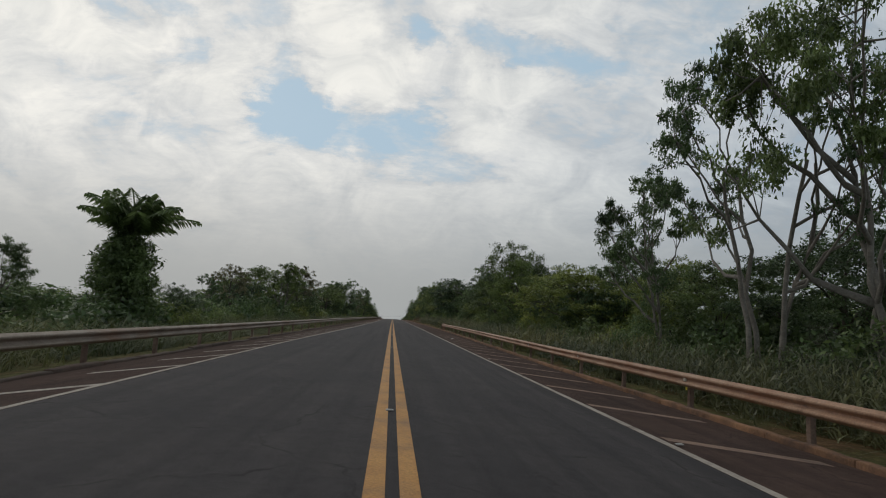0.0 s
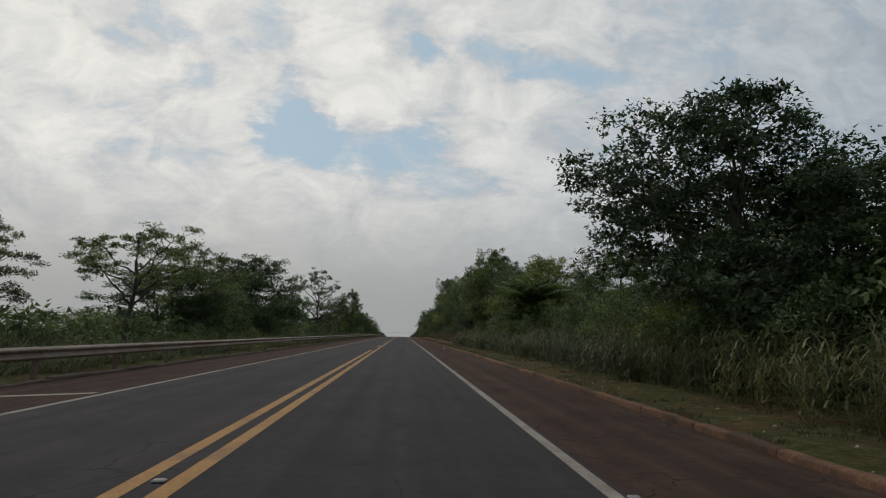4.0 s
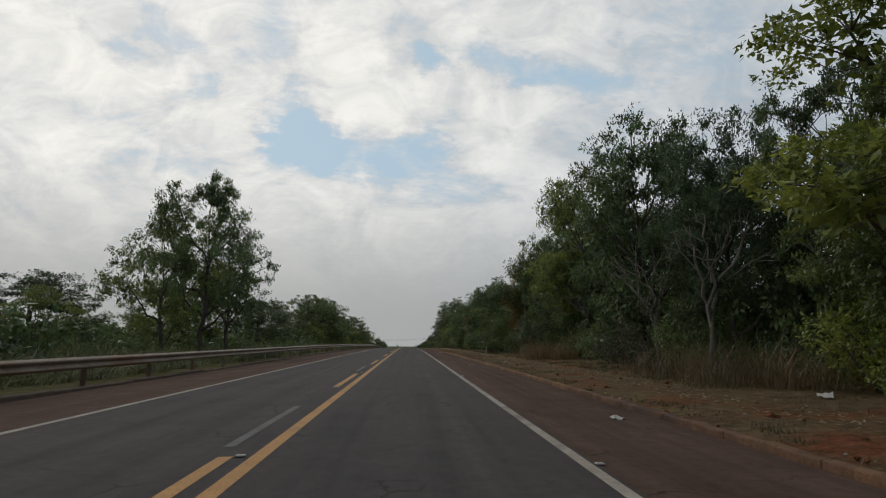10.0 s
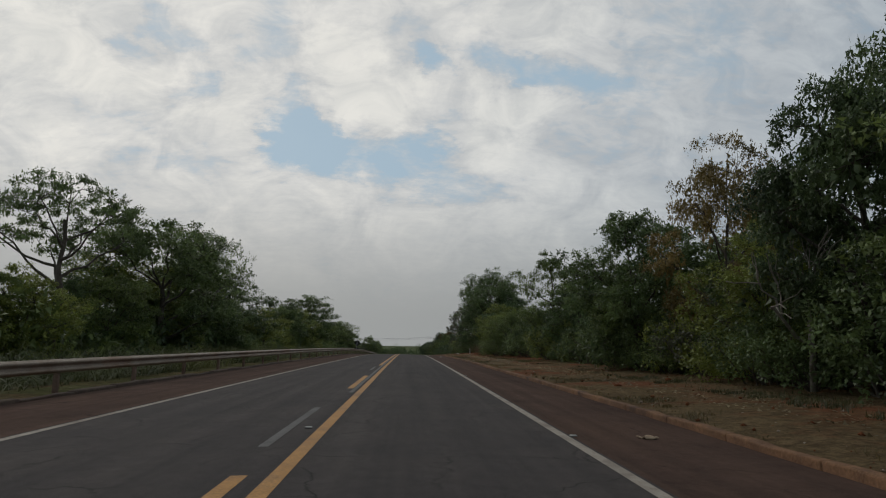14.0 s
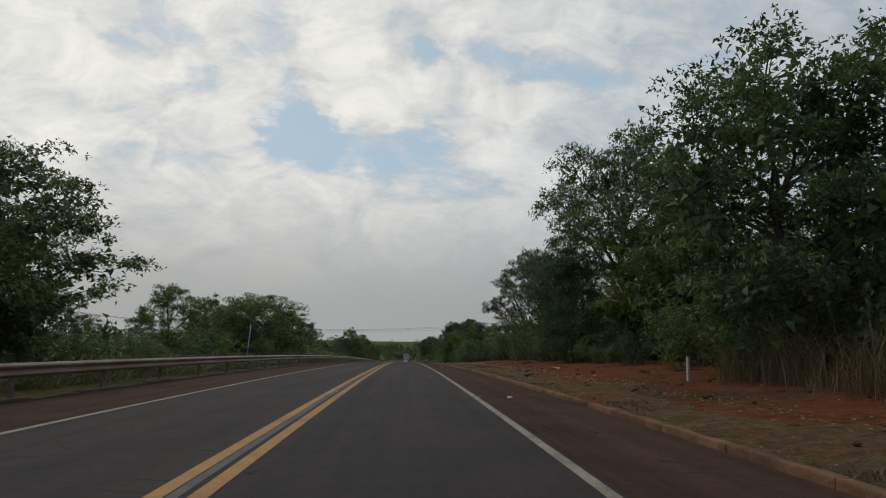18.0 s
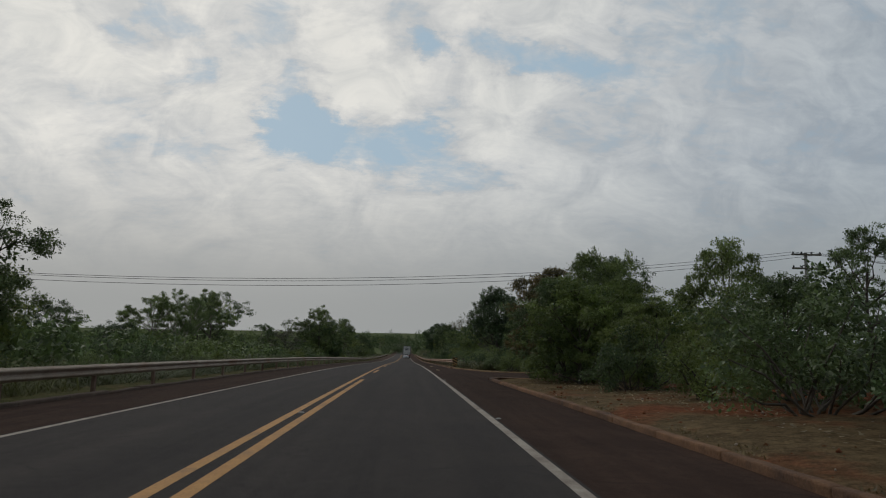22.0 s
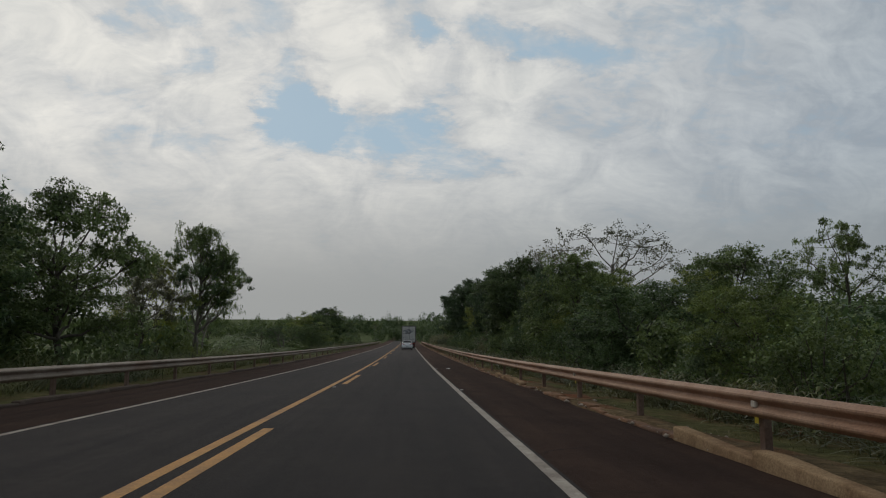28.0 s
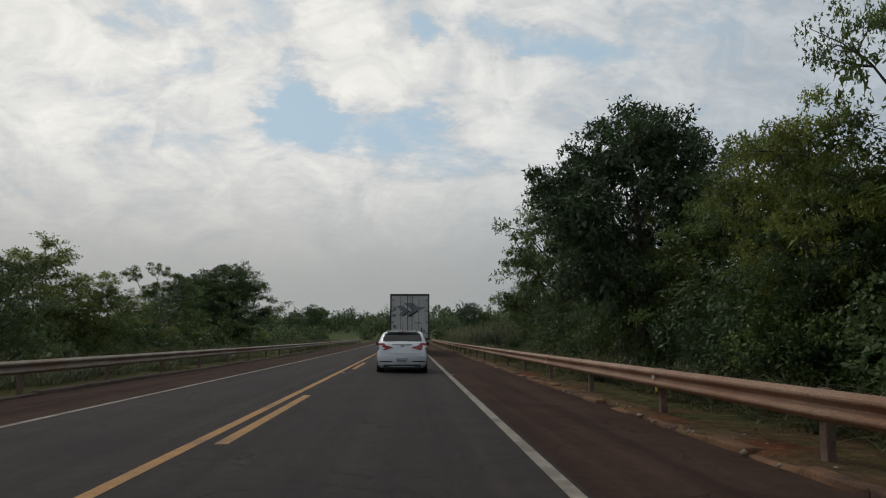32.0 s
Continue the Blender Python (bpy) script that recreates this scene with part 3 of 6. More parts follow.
def lobed(seed, base=0.3, spread=0.36, lobes=10, pads=17, per=165, leaf=0.135, lobe_r=0.185, flat=0.42, stems=1, low=0.28, ragged=0.32, top=0.86, mat=None, bark=None, core=190, splay=0.0, limb_r=0.085):
    """A tree 10 m high: a stem that forks into limbs, each limb bearing one lobe of the crown, made of leafy sprays on twigs."""
    rng = np.random.default_rng(seed)
    H = 10.0
    tubes, cen, rad, inner, inner_r = [], [], [], [], []
    forks = []
    for k in range(stems):
        a0 = rng.random() * 6.28 + k * 6.28 / stems
        lean = (0.03 + splay * (stems > 1)) * H
        head = np.array([math.cos(a0) * lean, math.sin(a0) * lean, H * (base + 0.30)])
        foot = np.array([math.cos(a0) * 0.25 * (stems > 1), math.sin(a0) * 0.25 * (stems > 1), -0.4])
        stem = curve(rng, foot, head, 7, 0.022)
        tubes.append(tube(stem, np.linspace(0.22, 0.11, 7) * (1.0 if stems == 1 else 0.66), 8))
        forks.append((stem, a0))
    for i in range(lobes):
        stem, a0 = forks[i % stems]
        f = i / max(1, lobes - 1)
        zc = H * (low + (top - low) * f ** 0.85) + rng.normal() * 0.25
        side = math.sin(math.pi * min(1.0, 0.25 + 0.68 * f)) ** 0.8
        reach = H * spread * side * (0.75 + 0.4 * rng.random()) if i < lobes - 1 else H * 0.04
        ang = a0 + (i // stems) * 2.4 + rng.normal() * 0.3 if stems == 1 else a0 + rng.normal() * 0.9
        mid = np.array([math.cos(ang) * reach + stem[-1][0] * 0.6, math.sin(ang) * reach + stem[-1][1] * 0.6, zc])
        R = H * lobe_r * (0.72 + 0.5 * rng.random())
        g = min(0.97, max(base * 0.9, (zc / H - 0.22)) / (base + 0.30)) * 6
        start = np.array([np.interp(g, range(7), stem[:, c]) for c in range(3)])
        limb = curve(rng, start, mid, 6, 0.024, -0.05 * reach)
        tubes.append(tube(limb, np.linspace(limb_r * (1.2 - 0.4 * f), 0.03, 6), 6))
        inner.append(mid - [0, 0, R * 0.15]), inner_r.append(R * 0.8)
        for j in range(pads):
            d = rng.normal(size=3)
            d[2] = abs(d[2]) * 1.0 - 0.45 if rng.random() < 0.8 else d[2]
            d /= np.linalg.norm(d)
            q = mid + d * R * (1 - ragged + 1.5 * ragged * rng.random()) * [1.05, 1.05, 0.8]
            cen.append(q), rad.append(R * (0.28 + 0.26 * rng.random()))
            if j % 2 == 0:
                tubes.append(tube(curve(rng, limb[4] if j % 4 else limb[5], q, 3, 0.07), [0.028, 0.018, 0.008], 4))
    v, q = leaves(rng, cen, rad, per, leaf, flat, shell=0.25, slim=0.6, droop=0.2)
    if core:
        v2, q2 = leaves(rng, inner, inner_r, core, leaf * 1.7, 0.85, shell=0.15, slim=0.75)
        v, q = np.concatenate([v, v2]), np.concatenate([q, q2 + len(v)])
    tv, tq = join_tubes(tubes)
    k = 10.0 / np.percentile(v[:, 2], 99.2)
    return mesh_np("trunk", tv * [1, 1, k], tq, bark or BARK, True), mesh_np("crown", v * [1, 1, k], q, mat or LEAF)


def bare_tree(seed, leafage=8, deep=5):
    """A nearly leafless tree: pale forking limbs and many twigs."""
    rng = np.random.default_rng(seed)
    tubes, tips = [], []

    def grow(a, way, length, r, depth):
        b = a + way * length
        tubes.append(tube(curve(rng, a, b, 4, 0.05), np.linspace(r, r * 0.6, 4), 5 if depth < 2 else 3))
        if depth == deep:
            tips.append(b)
            return
        for _ in range(3 if depth < 4 else 2):
            w = way + rng.normal(size=3) * 0.42 + [0, 0, 0.12]
            grow(b - way * length * 0.3 * rng.random(), w / np.linalg.norm(w), length * (0.62 + 0.16 * rng.random()), r * 0.58, depth + 1)
    grow(np.array([0, 0, -0.4]), np.array([0.04, 0.05, 1.0]), 3.4, 0.17, 0)
    tv, tq = join_tubes(tubes)
    k = 9.8 / tv[:, 2].max()
    v, q = leaves(rng, np.array(tips) * k, np.full(len(tips), 0.35), max(1, leafage * 2), 0.18)
    return mesh_np("trunk", tv * k, tq, PALE_BARK, True), mesh_np("crown", v, q, LEAF_GREY)


def palm_tree(seed):
    """A feather palm: a stem hidden in a wide skirt of climbers, arching fronds with hanging leaflets."""
    rng = np.random.default_rng(seed)
    tv, tq = join_tubes([tube(curve(rng, (0, 0, -0.4), (0.2, 0, 6.2), 6, 0.01), np.linspace(0.26, 0.2, 6), 8)])
    vs = []
    for k in range(30):
        ang, lift = k * 2.4 + rng.normal() * 0.1, 1.45 - 0.95 * (k / 30) ** 1.2
        out = np.array([math.cos(ang), math.sin(ang), 0])
        side = np.cross(out, [0, 0, 1])
        f = np.linspace(0, 1, 30)[:, None]
        L = 3.1 + 0.8 * rng.random()
        spine = np.array([0.2, 0, 6.0]) + out * L * (math.cos(lift) * f + 0.16 * f ** 2) + np.array([0, 0, 1.0]) * L * (math.sin(lift) * f - 0.34 * f ** 2.4)
        for sgn in (-1, 1):
            for i in range(3, 30):
                ln = 0.95 * math.sin(math.pi * min(0.96, 0.15 + i / 36)) + 0.15
                p = spine[i] + rng.normal(size=3) * 0.015
                w = sgn * side * 0.7 + out * 0.4 + [0, 0, -0.55 + 0.35 * rng.random()]
                w /= np.linalg.norm(w)
                t = np.cross(w, [0.2, 0.3, 1]) * 0.075
                vs.append([p, p + w * ln * 0.5 + t, p + w * ln + [0, 0, -0.12], p + w * ln * 0.5 - t])
        up = np.array([0, 0, 0.05])
        vs += [[spine[i] - side * 0.04, spine[i] + side * 0.04, spine[i + 1] + side * 0.035, spine[i + 1] - side * 0.035] for i in range(29)]
        vs += [[spine[i] - up, spine[i] + up, spine[i + 1] + up * 0.9, spine[i + 1] - up * 0.9] for i in range(29)]
    v = np.array(vs)[:, [0, 1, 2, 0, 2, 3]].reshape(-1, 3)
    n = 210
    up, ang = rng.random(n), rng.random(n) * 6.28
    wide = 1.75 * np.sin(math.pi * np.clip(up * 0.75 + 0.2, 0, 1)) ** 0.7 * np.sqrt(rng.random(n))
    cen = np.stack([np.cos(ang) * wide, np.sin(ang) * wide, up * 5.6 + 0.2], 1)
    v2, _ = leaves(rng, cen, np.full(n, 0.75), 90, 0.22, shell=0.3)
    v = np.concatenate([v, v2])
    k = 10 / v[:, 2].max()
    return mesh_np("trunk", tv * k, tq, BARK, True), mesh_np("crown", v * k, np.arange(len(v)).reshape(-1, 3), LEAF)


def bush(seed, mat, clumps=28, per=230, size=0.10, width=1.5, high=1.0):
    """A shrub 1.0 high by about twice as wide (units are scaled when it is set): twigs and leaf clumps down to the ground."""
    rng = np.random.default_rng(seed)
    tubes, cen = [], []
    for i in range(clumps):
        ang, r = rng.random() * 6.28, math.sqrt(rng.random()) * width
        z = (0.12 + 0.85 * rng.random() * (1 - 0.5 * (r / width) ** 2)) * high * 2.6
        cen.append((math.cos(ang) * r, math.sin(ang) * r, z))
        if i % 2 == 0:
            tubes.append(tube(curve(rng, (rng.normal() * 0.2, rng.normal() * 0.2, -0.2), cen[-1], 4, 0.06), [0.035, 0.028, 0.02, 0.01], 4))
    v, q = leaves(rng, cen, 0.28 + 0.35 * rng.random(clumps), per, size, 0.85, kite=True)
    v[:, 2] = np.maximum(v[:, 2], -0.1)
    tv, tq = join_tubes(tubes)
    return mesh_np("stem", tv, tq, BARK, True), mesh_np("crown", v, q, mat)


def blades(rng, x, y, z, height, width, bend, mat_name, mat, arch=1.0):
    """Grass blades: three bent quads each."""
    n = len(x)
    ang = rng.random(n) * 6.28
    out = np.stack([np.cos(ang), np.sin(ang), np.zeros(n)], 1)
    sd = np.stack([-np.sin(ang), np.cos(ang), np.zeros(n)], 1)
    base = np.stack([x, y, z], 1)
    ring = []
    for f, w in ((0, 1.0), (0.45, 0.85), (0.8, 0.5), (1.0, 0.06)):
        p = base + out * (bend * height * f ** 2)[:, None] + np.array([0, 0, 1.0]) * (height * (f - 0.35 * arch * bend * f ** 3))[:, None]
        ring += [p - sd * (width * w / 2)[:, None], p + sd * (width * w / 2)[:, None]]
    v = np.stack(ring, 1).reshape(-1, 3)
    k = np.arange(n)[:, None] * 8
    q = np.concatenate([k + [0, 1, 3, 2], k + [2, 3, 5, 4], k + [4, 5, 7, 6]], 0)
    return mesh_np(mat_name, v, q, mat)


KINDS = {
    "B": [lobed(11, 0.26, 0.33, mat=LEAF_DEEP), lobed(12, 0.2, 0.38, lobes=10), lobed(13, 0.28, 0.31, pads=13), lobed(14, 0.2, 0.36, lobes=10, bark=PALE_BARK, stems=2, splay=0.08), lobed(15, 0.16, 0.32, lobes=11, mat=LEAF_DEEP, low=0.24), lobed(16, 0.2, 0.35, leaf=0.14, per=160)],
    "L": [lobed(21, 0.24, 0.34, mat=LEAF_LIGHT), lobed(22, 0.2, 0.37, lobes=10, mat=LEAF_LIGHT, leaf=0.14)],
    "O": [lobed(31, 0.30, 0.42, lobes=13, pads=12, per=140, leaf=0.135, lobe_r=0.13, flat=0.32, stems=2, splay=0.16, low=0.42, ragged=0.5, core=0, bark=PALE_BARK), lobed(32, 0.28, 0.44, lobes=14, pads=12, per=140, leaf=0.135, lobe_r=0.125, flat=0.30, stems=3, splay=0.18, low=0.4, ragged=0.5, core=0, bark=PALE_BARK), lobed(33, 0.36, 0.34, lobes=11, pads=12, per=140, leaf=0.135, lobe_r=0.14, flat=0.4, low=0.45, ragged=0.5, core=0, mat=LEAF_GREY)],
    "U": [lobed(41, 0.46, 0.46, lobes=10, pads=13, per=135, leaf=0.14, lobe_r=0.15, flat=0.3, low=0.62, top=0.9, core=30, ragged=0.45), lobed(42, 0.42, 0.42, lobes=10, pads=13, per=135, leaf=0.14, lobe_r=0.15, flat=0.3, low=0.56, top=0.9, core=30, ragged=0.45)],
    "T": [lobed(51, 0.34, 0.33, lobes=15, pads=11, per=125, leaf=0.115, lobe_r=0.13, flat=0.25, low=0.3, core=0, ragged=0.5)],
    "M": [lobed(61, 0.08, 0.34, lobes=20, pads=18, per=140, leaf=0.17, lobe_r=0.165, low=0.16, core=260, ragged=0.16, mat=LEAF_BLOOM)],
    "F": [lobed(17, 0.14, 0.36, lobes=10, pads=13, per=150, leaf=0.15, low=0.2, mat=LEAF_DEEP), lobed(18, 0.12, 0.34, lobes=9, pads=13, per=150, leaf=0.15, low=0.18), lobed(19, 0.12, 0.35, lobes=9, pads=13, per=150, leaf=0.15, low=0.2, mat=LEAF_LIGHT)],
    "H": [lobed(64, 0.24, 0.34, lobes=16, pads=15, per=115, leaf=0.12, lobe_r=0.145, core=220, low=0.26, mat=LEAF_DEEP), lobed(65, 0.28, 0.36, lobes=15, pads=15, per=115, leaf=0.125, lobe_r=0.14, core=170, low=0.30, ragged=0.4, mat=LEAF_LIGHT, stems=2, splay=0.08), lobed(66, 0.26, 0.33, lobes=16, pads=15, per=115, leaf=0.125, lobe_r=0.145, core=220, low=0.26, bark=PALE_BARK)],
    "K": [lobed(67, 0.05, 0.33, lobes=13, pads=15, per=140, leaf=0.155, low=0.10, core=200), lobed(68, 0.05, 0.35, lobes=13, pads=15, per=140, leaf=0.155, low=0.10, core=200, mat=LEAF_LIGHT)],
    "R": [lobed(69, 0.22, 0.36, lobes=11, pads=15, per=150, leaf=0.135, mat=LEAF_RUSSET)],
    "D": [bare_tree(71, 1, 6), bare_tree(72, 1, 6)],
    "Y": [lobed(91, 0.26, 0.36, lobes=15, pads=14, per=115, leaf=0.125, lobe_r=0.145, core=170, low=0.36, ragged=0.4, mat=LEAF, stems=2, splay=0.08), lobed(92, 0.3, 0.36, lobes=15, pads=14, per=115, leaf=0.125, lobe_r=0.145, core=170, low=0.36, ragged=0.38)],
    "V": [lobed(93, 0.36, 0.33, lobes=18, pads=14, per=115, leaf=0.125, lobe_r=0.14, core=90, low=0.44, ragged=0.3, limb_r=0.10)],
    "E": [lobed(94, 0.18, 0.40, lobes=15, pads=13, per=105, leaf=0.13, lobe_r=0.14, flat=0.5, stems=2, splay=0.12, low=0.30, core=30, ragged=0.5, mat=LEAF_GREY), lobed(95, 0.2, 0.38, lobes=15, pads=13, per=105, leaf=0.13, lobe_r=0.14, flat=0.5, stems=3, splay=0.12, low=0.32, core=30, ragged=0.5, mat=LEAF_GREY)],
    "A": [lobed(96, 0.4, 0.46, lobes=11, pads=13, per=26, leaf=0.14, lobe_r=0.14, flat=0.3, low=0.6, top=0.92, core=0, ragged=0.5, mat=LEAF_GREY, bark=PALE_BARK, limb_r=0.06)],
    "N": [lobed(100, 0.36, 0.44, lobes=16, pads=12, per=105, leaf=0.13, lobe_r=0.115, flat=0.26, stems=4, splay=0.17, low=0.5, top=0.92, ragged=0.5, core=0, bark=PALE_BARK, limb_r=0.06)],
    "Q": [lobed(99, 0.3, 0.34, lobes=17, pads=17, per=135, leaf=0.16, lobe_r=0.16, low=0.34, core=300, ragged=0.2, mat=LEAF_DEEP)],
    "W": [lobed(97, 0.34, 0.30, lobes=20, pads=16, per=46, leaf=0.23, lobe_r=0.155, flat=0.55, low=0.36, top=0.9, core=24, ragged=0.6, limb_r=0.075), lobed(98, 0.22, 0.36, lobes=18, pads=15, per=46, leaf=0.22, lobe_r=0.15, flat=0.55, stems=4, splay=0.2, low=0.34, top=0.88, core=24, ragged=0.6, limb_r=0.08)],
    "G": [lobed(62, 0.2, 0.34, lobes=14, pads=15, per=120, leaf=0.15, lobe_r=0.165, low=0.22, core=240), lobed(63, 0.22, 0.37, lobes=14, pads=15, per=120, leaf=0.15, lobe_r=0.165, low=0.24, core=240)],
    "S": [bare_tree(73, 0, 3), bare_tree(74, 0, 3)],
    "P": [palm_tree(81)],
}
TREE_LABEL = {
    "N": ("tree of several slim pale stems under layered boughs", "tree"),
    "Q": ("dark domed tree with dense glossy leaves", "tree"), "W": ("airy tree with loose leaf sprays along dark limbs", "tree"),
    "Y": ("tall green tree with an uneven leafy crown", "tree"), "V": ("round-headed tree on spreading limbs, sky between its boughs", "tree"),
    "E": ("thin grey-green tree with twisted open boughs", "tree"), "A": ("flat-topped almost leafless pale tree", "tree"),
    "R": ("broadleaf tree with a yellowish brown crown", "tree"),
    "K": ("small bushy tree leafed down to the ground", "tree"),
    "B": ("dense dark green broadleaf tree at the wood's edge", "tree"), "L": ("light green broadleaf tree with a full crown", "tree"),
    "F": ("young dark green tree filling the wood's edge", "tree"), "O": ("open airy tree with pale forking limbs", "tree"), "U": ("flat-topped tree with spreading layered boughs", "tree"),
    "T": ("tall slim tree with tiered boughs", "tree"), "M": ("dense mango-like tree with brown flower tips", "tree"),
    "H": ("tall dense broadleaf tree with a ragged crown", "tree"), "G": ("full round-crowned dark green tree", "tree"), "S": ("bare pale forked trunk standing before the wood", "tree"), "D": ("nearly leafless tree with pale grey twigs", "tree"), "P": ("feather palm with a climber-clad stem", "palm"),
}


def crown_half(me):
    """Half the width of a crown, its stray tips left out."""
    co = np.empty(len(me.vertices) * 3, np.float32)
    me.vertices.foreach_get("co", co)
    return float(np.percentile(np.abs(co.reshape(-1, 3)[:, :2]), 97))


CROWN_HALF = {kind: [crown_half(crown) for _, crown in forms] for kind, forms in KINDS.items()}
made = {}


def plant(kind, i, s, x, h, spin=0.0, wide=1.0, half=0.0):
    """Sets a tree of a kind, h metres high, on the land at length s and x metres across."""
    i %= len(KINDS[kind])
    h += float(road_z(s) - land(s, x))
    if half:
        wide = min(1.7, max(0.6, half / (CROWN_HALF[kind][i] * h / 10)))
    m = pose(x, s, float(land(s, x)), 0, 0, spin) @ Matrix.Diagonal((h / 10 * wide, h / 10 * wide, h / 10, 1))
    if (kind, i) not in made:
        top = tagged(new("palm" if kind == "P" else "tree"), *TREE_LABEL[kind], group="trees beside the road")
        child("trunk", KINDS[kind][i][0], top)
        child("crown", KINDS[kind][i][1], top)
        top.matrix_basis = m
        made[kind, i] = top
        return top
    ob = copy_thing(made[kind, i], Matrix())
    ob.matrix_basis = m
    return ob


# kind, length along the road, place across it, height over the road, half width of the crown (0: as it grows)
WOODS = []
WOODS += [
    ("O", 15.6, 14, 12.4, 3.3), ("N", 18.8, 12, 10.4, 4.0), ("B", 27.8, -17, 3.7, 1.7), ("O", 28.2, 13, 8.5, 2.2), ("P", 37.7, -16, 8, 0), ("B", 43.7, 17, 7.1, 3.6),
    ("L", 44.4, 13.5, 5.5, 4.1), ("B", 54.8, 15, 5.5, 2.8), ("O", 56.3, -17, 4, 1.7), ("L", 63, 13, 7.6, 2.8), ("O", 65.2, -17, 5.6, 1.9), ("B", 71.2, 14, 10.4, 3.7),
    ("O", 78.1, -14, 7, 2.8), ("B", 87.5, 13.5, 8.2, 2.8), ("G", 96, 13.5, 6.8, 3), ("K", 91.3, 12.5, 5.9, 2.6), ("O", 91.5, -14, 7.8, 2.8), ("O", 101.7, 14, 10, 4), ("B", 104.5, -15, 6.1, 3.3),
    ("B", 117.9, 12.5, 8.9, 4.8), ("O", 125.9, -17, 5.9, 3), ("G", 84.5, -18, 6.8, 4.5), ("B", 97, -18, 6.2, 4), ("U", 138, -15, 7.4, 4), ("B", 152, -15, 7.6, 4), ("P", 145.6, 11.5, 5.6, 2), ("L", 154.5, 15, 8.1, 2), ("B", 159.3, 13, 8, 2.6), ("B", 160.4, -15, 5.4, 1.8),
]
WOODS += [
    ("O", 167.4, 12.5, 8.9, 1.5), ("G", 173.2, -16, 9.8, 5.7), ("G", 174, 13, 11.5, 3.9), ("W", 178.4, 12, 10.2, 2.7), ("D", 188.5, 14.5, 12.2, 3.4), ("B", 194.3, -16, 4.6, 1.5),
    ("B", 194.5, 12.5, 8.4, 2.5), ("W", 190.5, 13, 10.4, 4.0), ("O", 198.7, 11.5, 4.4, 1.5), ("G", 208.1, 12.5, 9.7, 3.5), ("B", 209, -18, 7.5, 2.1), ("S", 210.7, 11.5, 6.6, 0),
    ("H", 218.8, 13, 10.3, 1.8), ("H", 224.3, 13, 12.4, 3.6), ("H", 229.5, 14.5, 13.2, 3.6), ("Y", 231, 10.8, 12.9, 3.7), ("B", 238, 14, 9, 3), ("U", 237.4, -13, 4, 1.5), ("T", 223.4, -15.5, 13.4, 4.4), ("O", 231, -13.5, 7.5, 3), ("B", 216, -21, 8.4, 0), ("B", 233, -20, 5, 3), ("B", 260, -19, 4.6, 3), ("B", 292, -20, 5, 3.5), ("O", 241.1, 14, 9.3, 1.5), ("S", 246.4, 12, 6, 0),
    ("B", 247.2, 13.5, 9.7, 1.7), ("S", 251, 12, 5.7, 0), ("G", 254.5, 13, 12.1, 3.4), ("H", 263.8, 13, 12.3, 3.9), ("B", 270.9, 12.5, 11.9, 3.6), ("B", 268.5, -12.5, 12.6, 3.6),
]
WOODS += [
    ("H", 278.1, 13.5, 10.3, 1.5), ("B", 276, -13, 9.8, 2.9), ("G", 281.5, -20, 6, 3), ("R", 282.4, 13.5, 9.8, 2.2), ("B", 287.3, 14, 7.1, 2.1), ("B", 295.6, -15, 5.4, 3.8),
    ("K", 297.4, 12.5, 7.6, 3.8), ("R", 300, 14, 8.2, 1.6), ("K", 303, 13, 7.9, 2.9), ("B", 305.4, -16, 5.8, 2.8), ("B", 313, 13.2, 9.7, 2.4), ("Q", 318.5, 13.2, 8.4, 2.4), ("S", 318.9, 11.8, 4.4, 0),
    ("B", 322.1, -22, 4.8, 1.8), ("O", 324.2, -18, 5.5, 2.7), ("R", 325.9, 13.5, 9.1, 1.9), ("K", 332.1, 12.5, 7.5, 3.2), ("U", 334.5, -16, 9.1, 3.8), ("G", 344, -15, 8.8, 4.6), ("B", 354, -15, 10, 4.5), ("B", 365, -16, 7, 4), ("B", 350.5, 12.5, 8.3, 3.2),
    ("L", 374, 12, 4.8, 2.3), ("L", 380.8, 12.5, 6.4, 2.6), ("B", 386, -14.5, 6.4, 1.8), ("G", 394.3, 13.5, 10.9, 4.6), ("G", 400, -14.5, 8.6, 4.8), ("V", 416, 16.6, 15.6, 5.4), ("G", 411.5, 17.5, 9.4, 4.2),
]
WOODS += [
    ("G", 417.7, 13, 8.2, 2.3), ("L", 420.2, -15, 5.3, 2.4), ("B", 429.3, -15, 5.5, 2), ("E", 436.5, 14.3, 10.6, 5.0), ("V", 441.5, 16.5, 12.6, 3.6), ("E", 427, 15, 11, 4.6), ("O", 443.5, -18, 5.6, 2.7),
    ("G", 455.6, -16, 8, 5.1), ("B", 442, -15, 6.8, 3.4), ("B", 468, -15, 7, 3), ("U", 462.4, 16, 5.3, 1.5), ("G", 469, 15, 5.9, 1.9), ("B", 473.1, 12, 5.8, 1.5), ("K", 475.8, 11.5, 6.4, 1.9), ("B", 479.6, 13.5, 6.7, 2.6),
    ("M", 495.6, 14.4, 8.2, 3.7), ("K", 502, 12.5, 3.5, 1.7), ("O", 502.1, -20, 5.8, 3.4), ("O", 505.3, -20, 6.8, 3), ("U", 511.6, -19, 7.5, 2.3), ("B", 517, -22, 7, 0),
    ("Q", 519.6, 12.8, 9.3, 3.1), ("U", 523, -23, 8.5, 0), ("O", 523.7, 13, 4.2, 1.6), ("O", 528.4, 13, 5.1, 2.5), ("O", 535.8, -16, 4.5, 2.5), ("L", 539.3, 13.5, 6.9, 3.3),
]
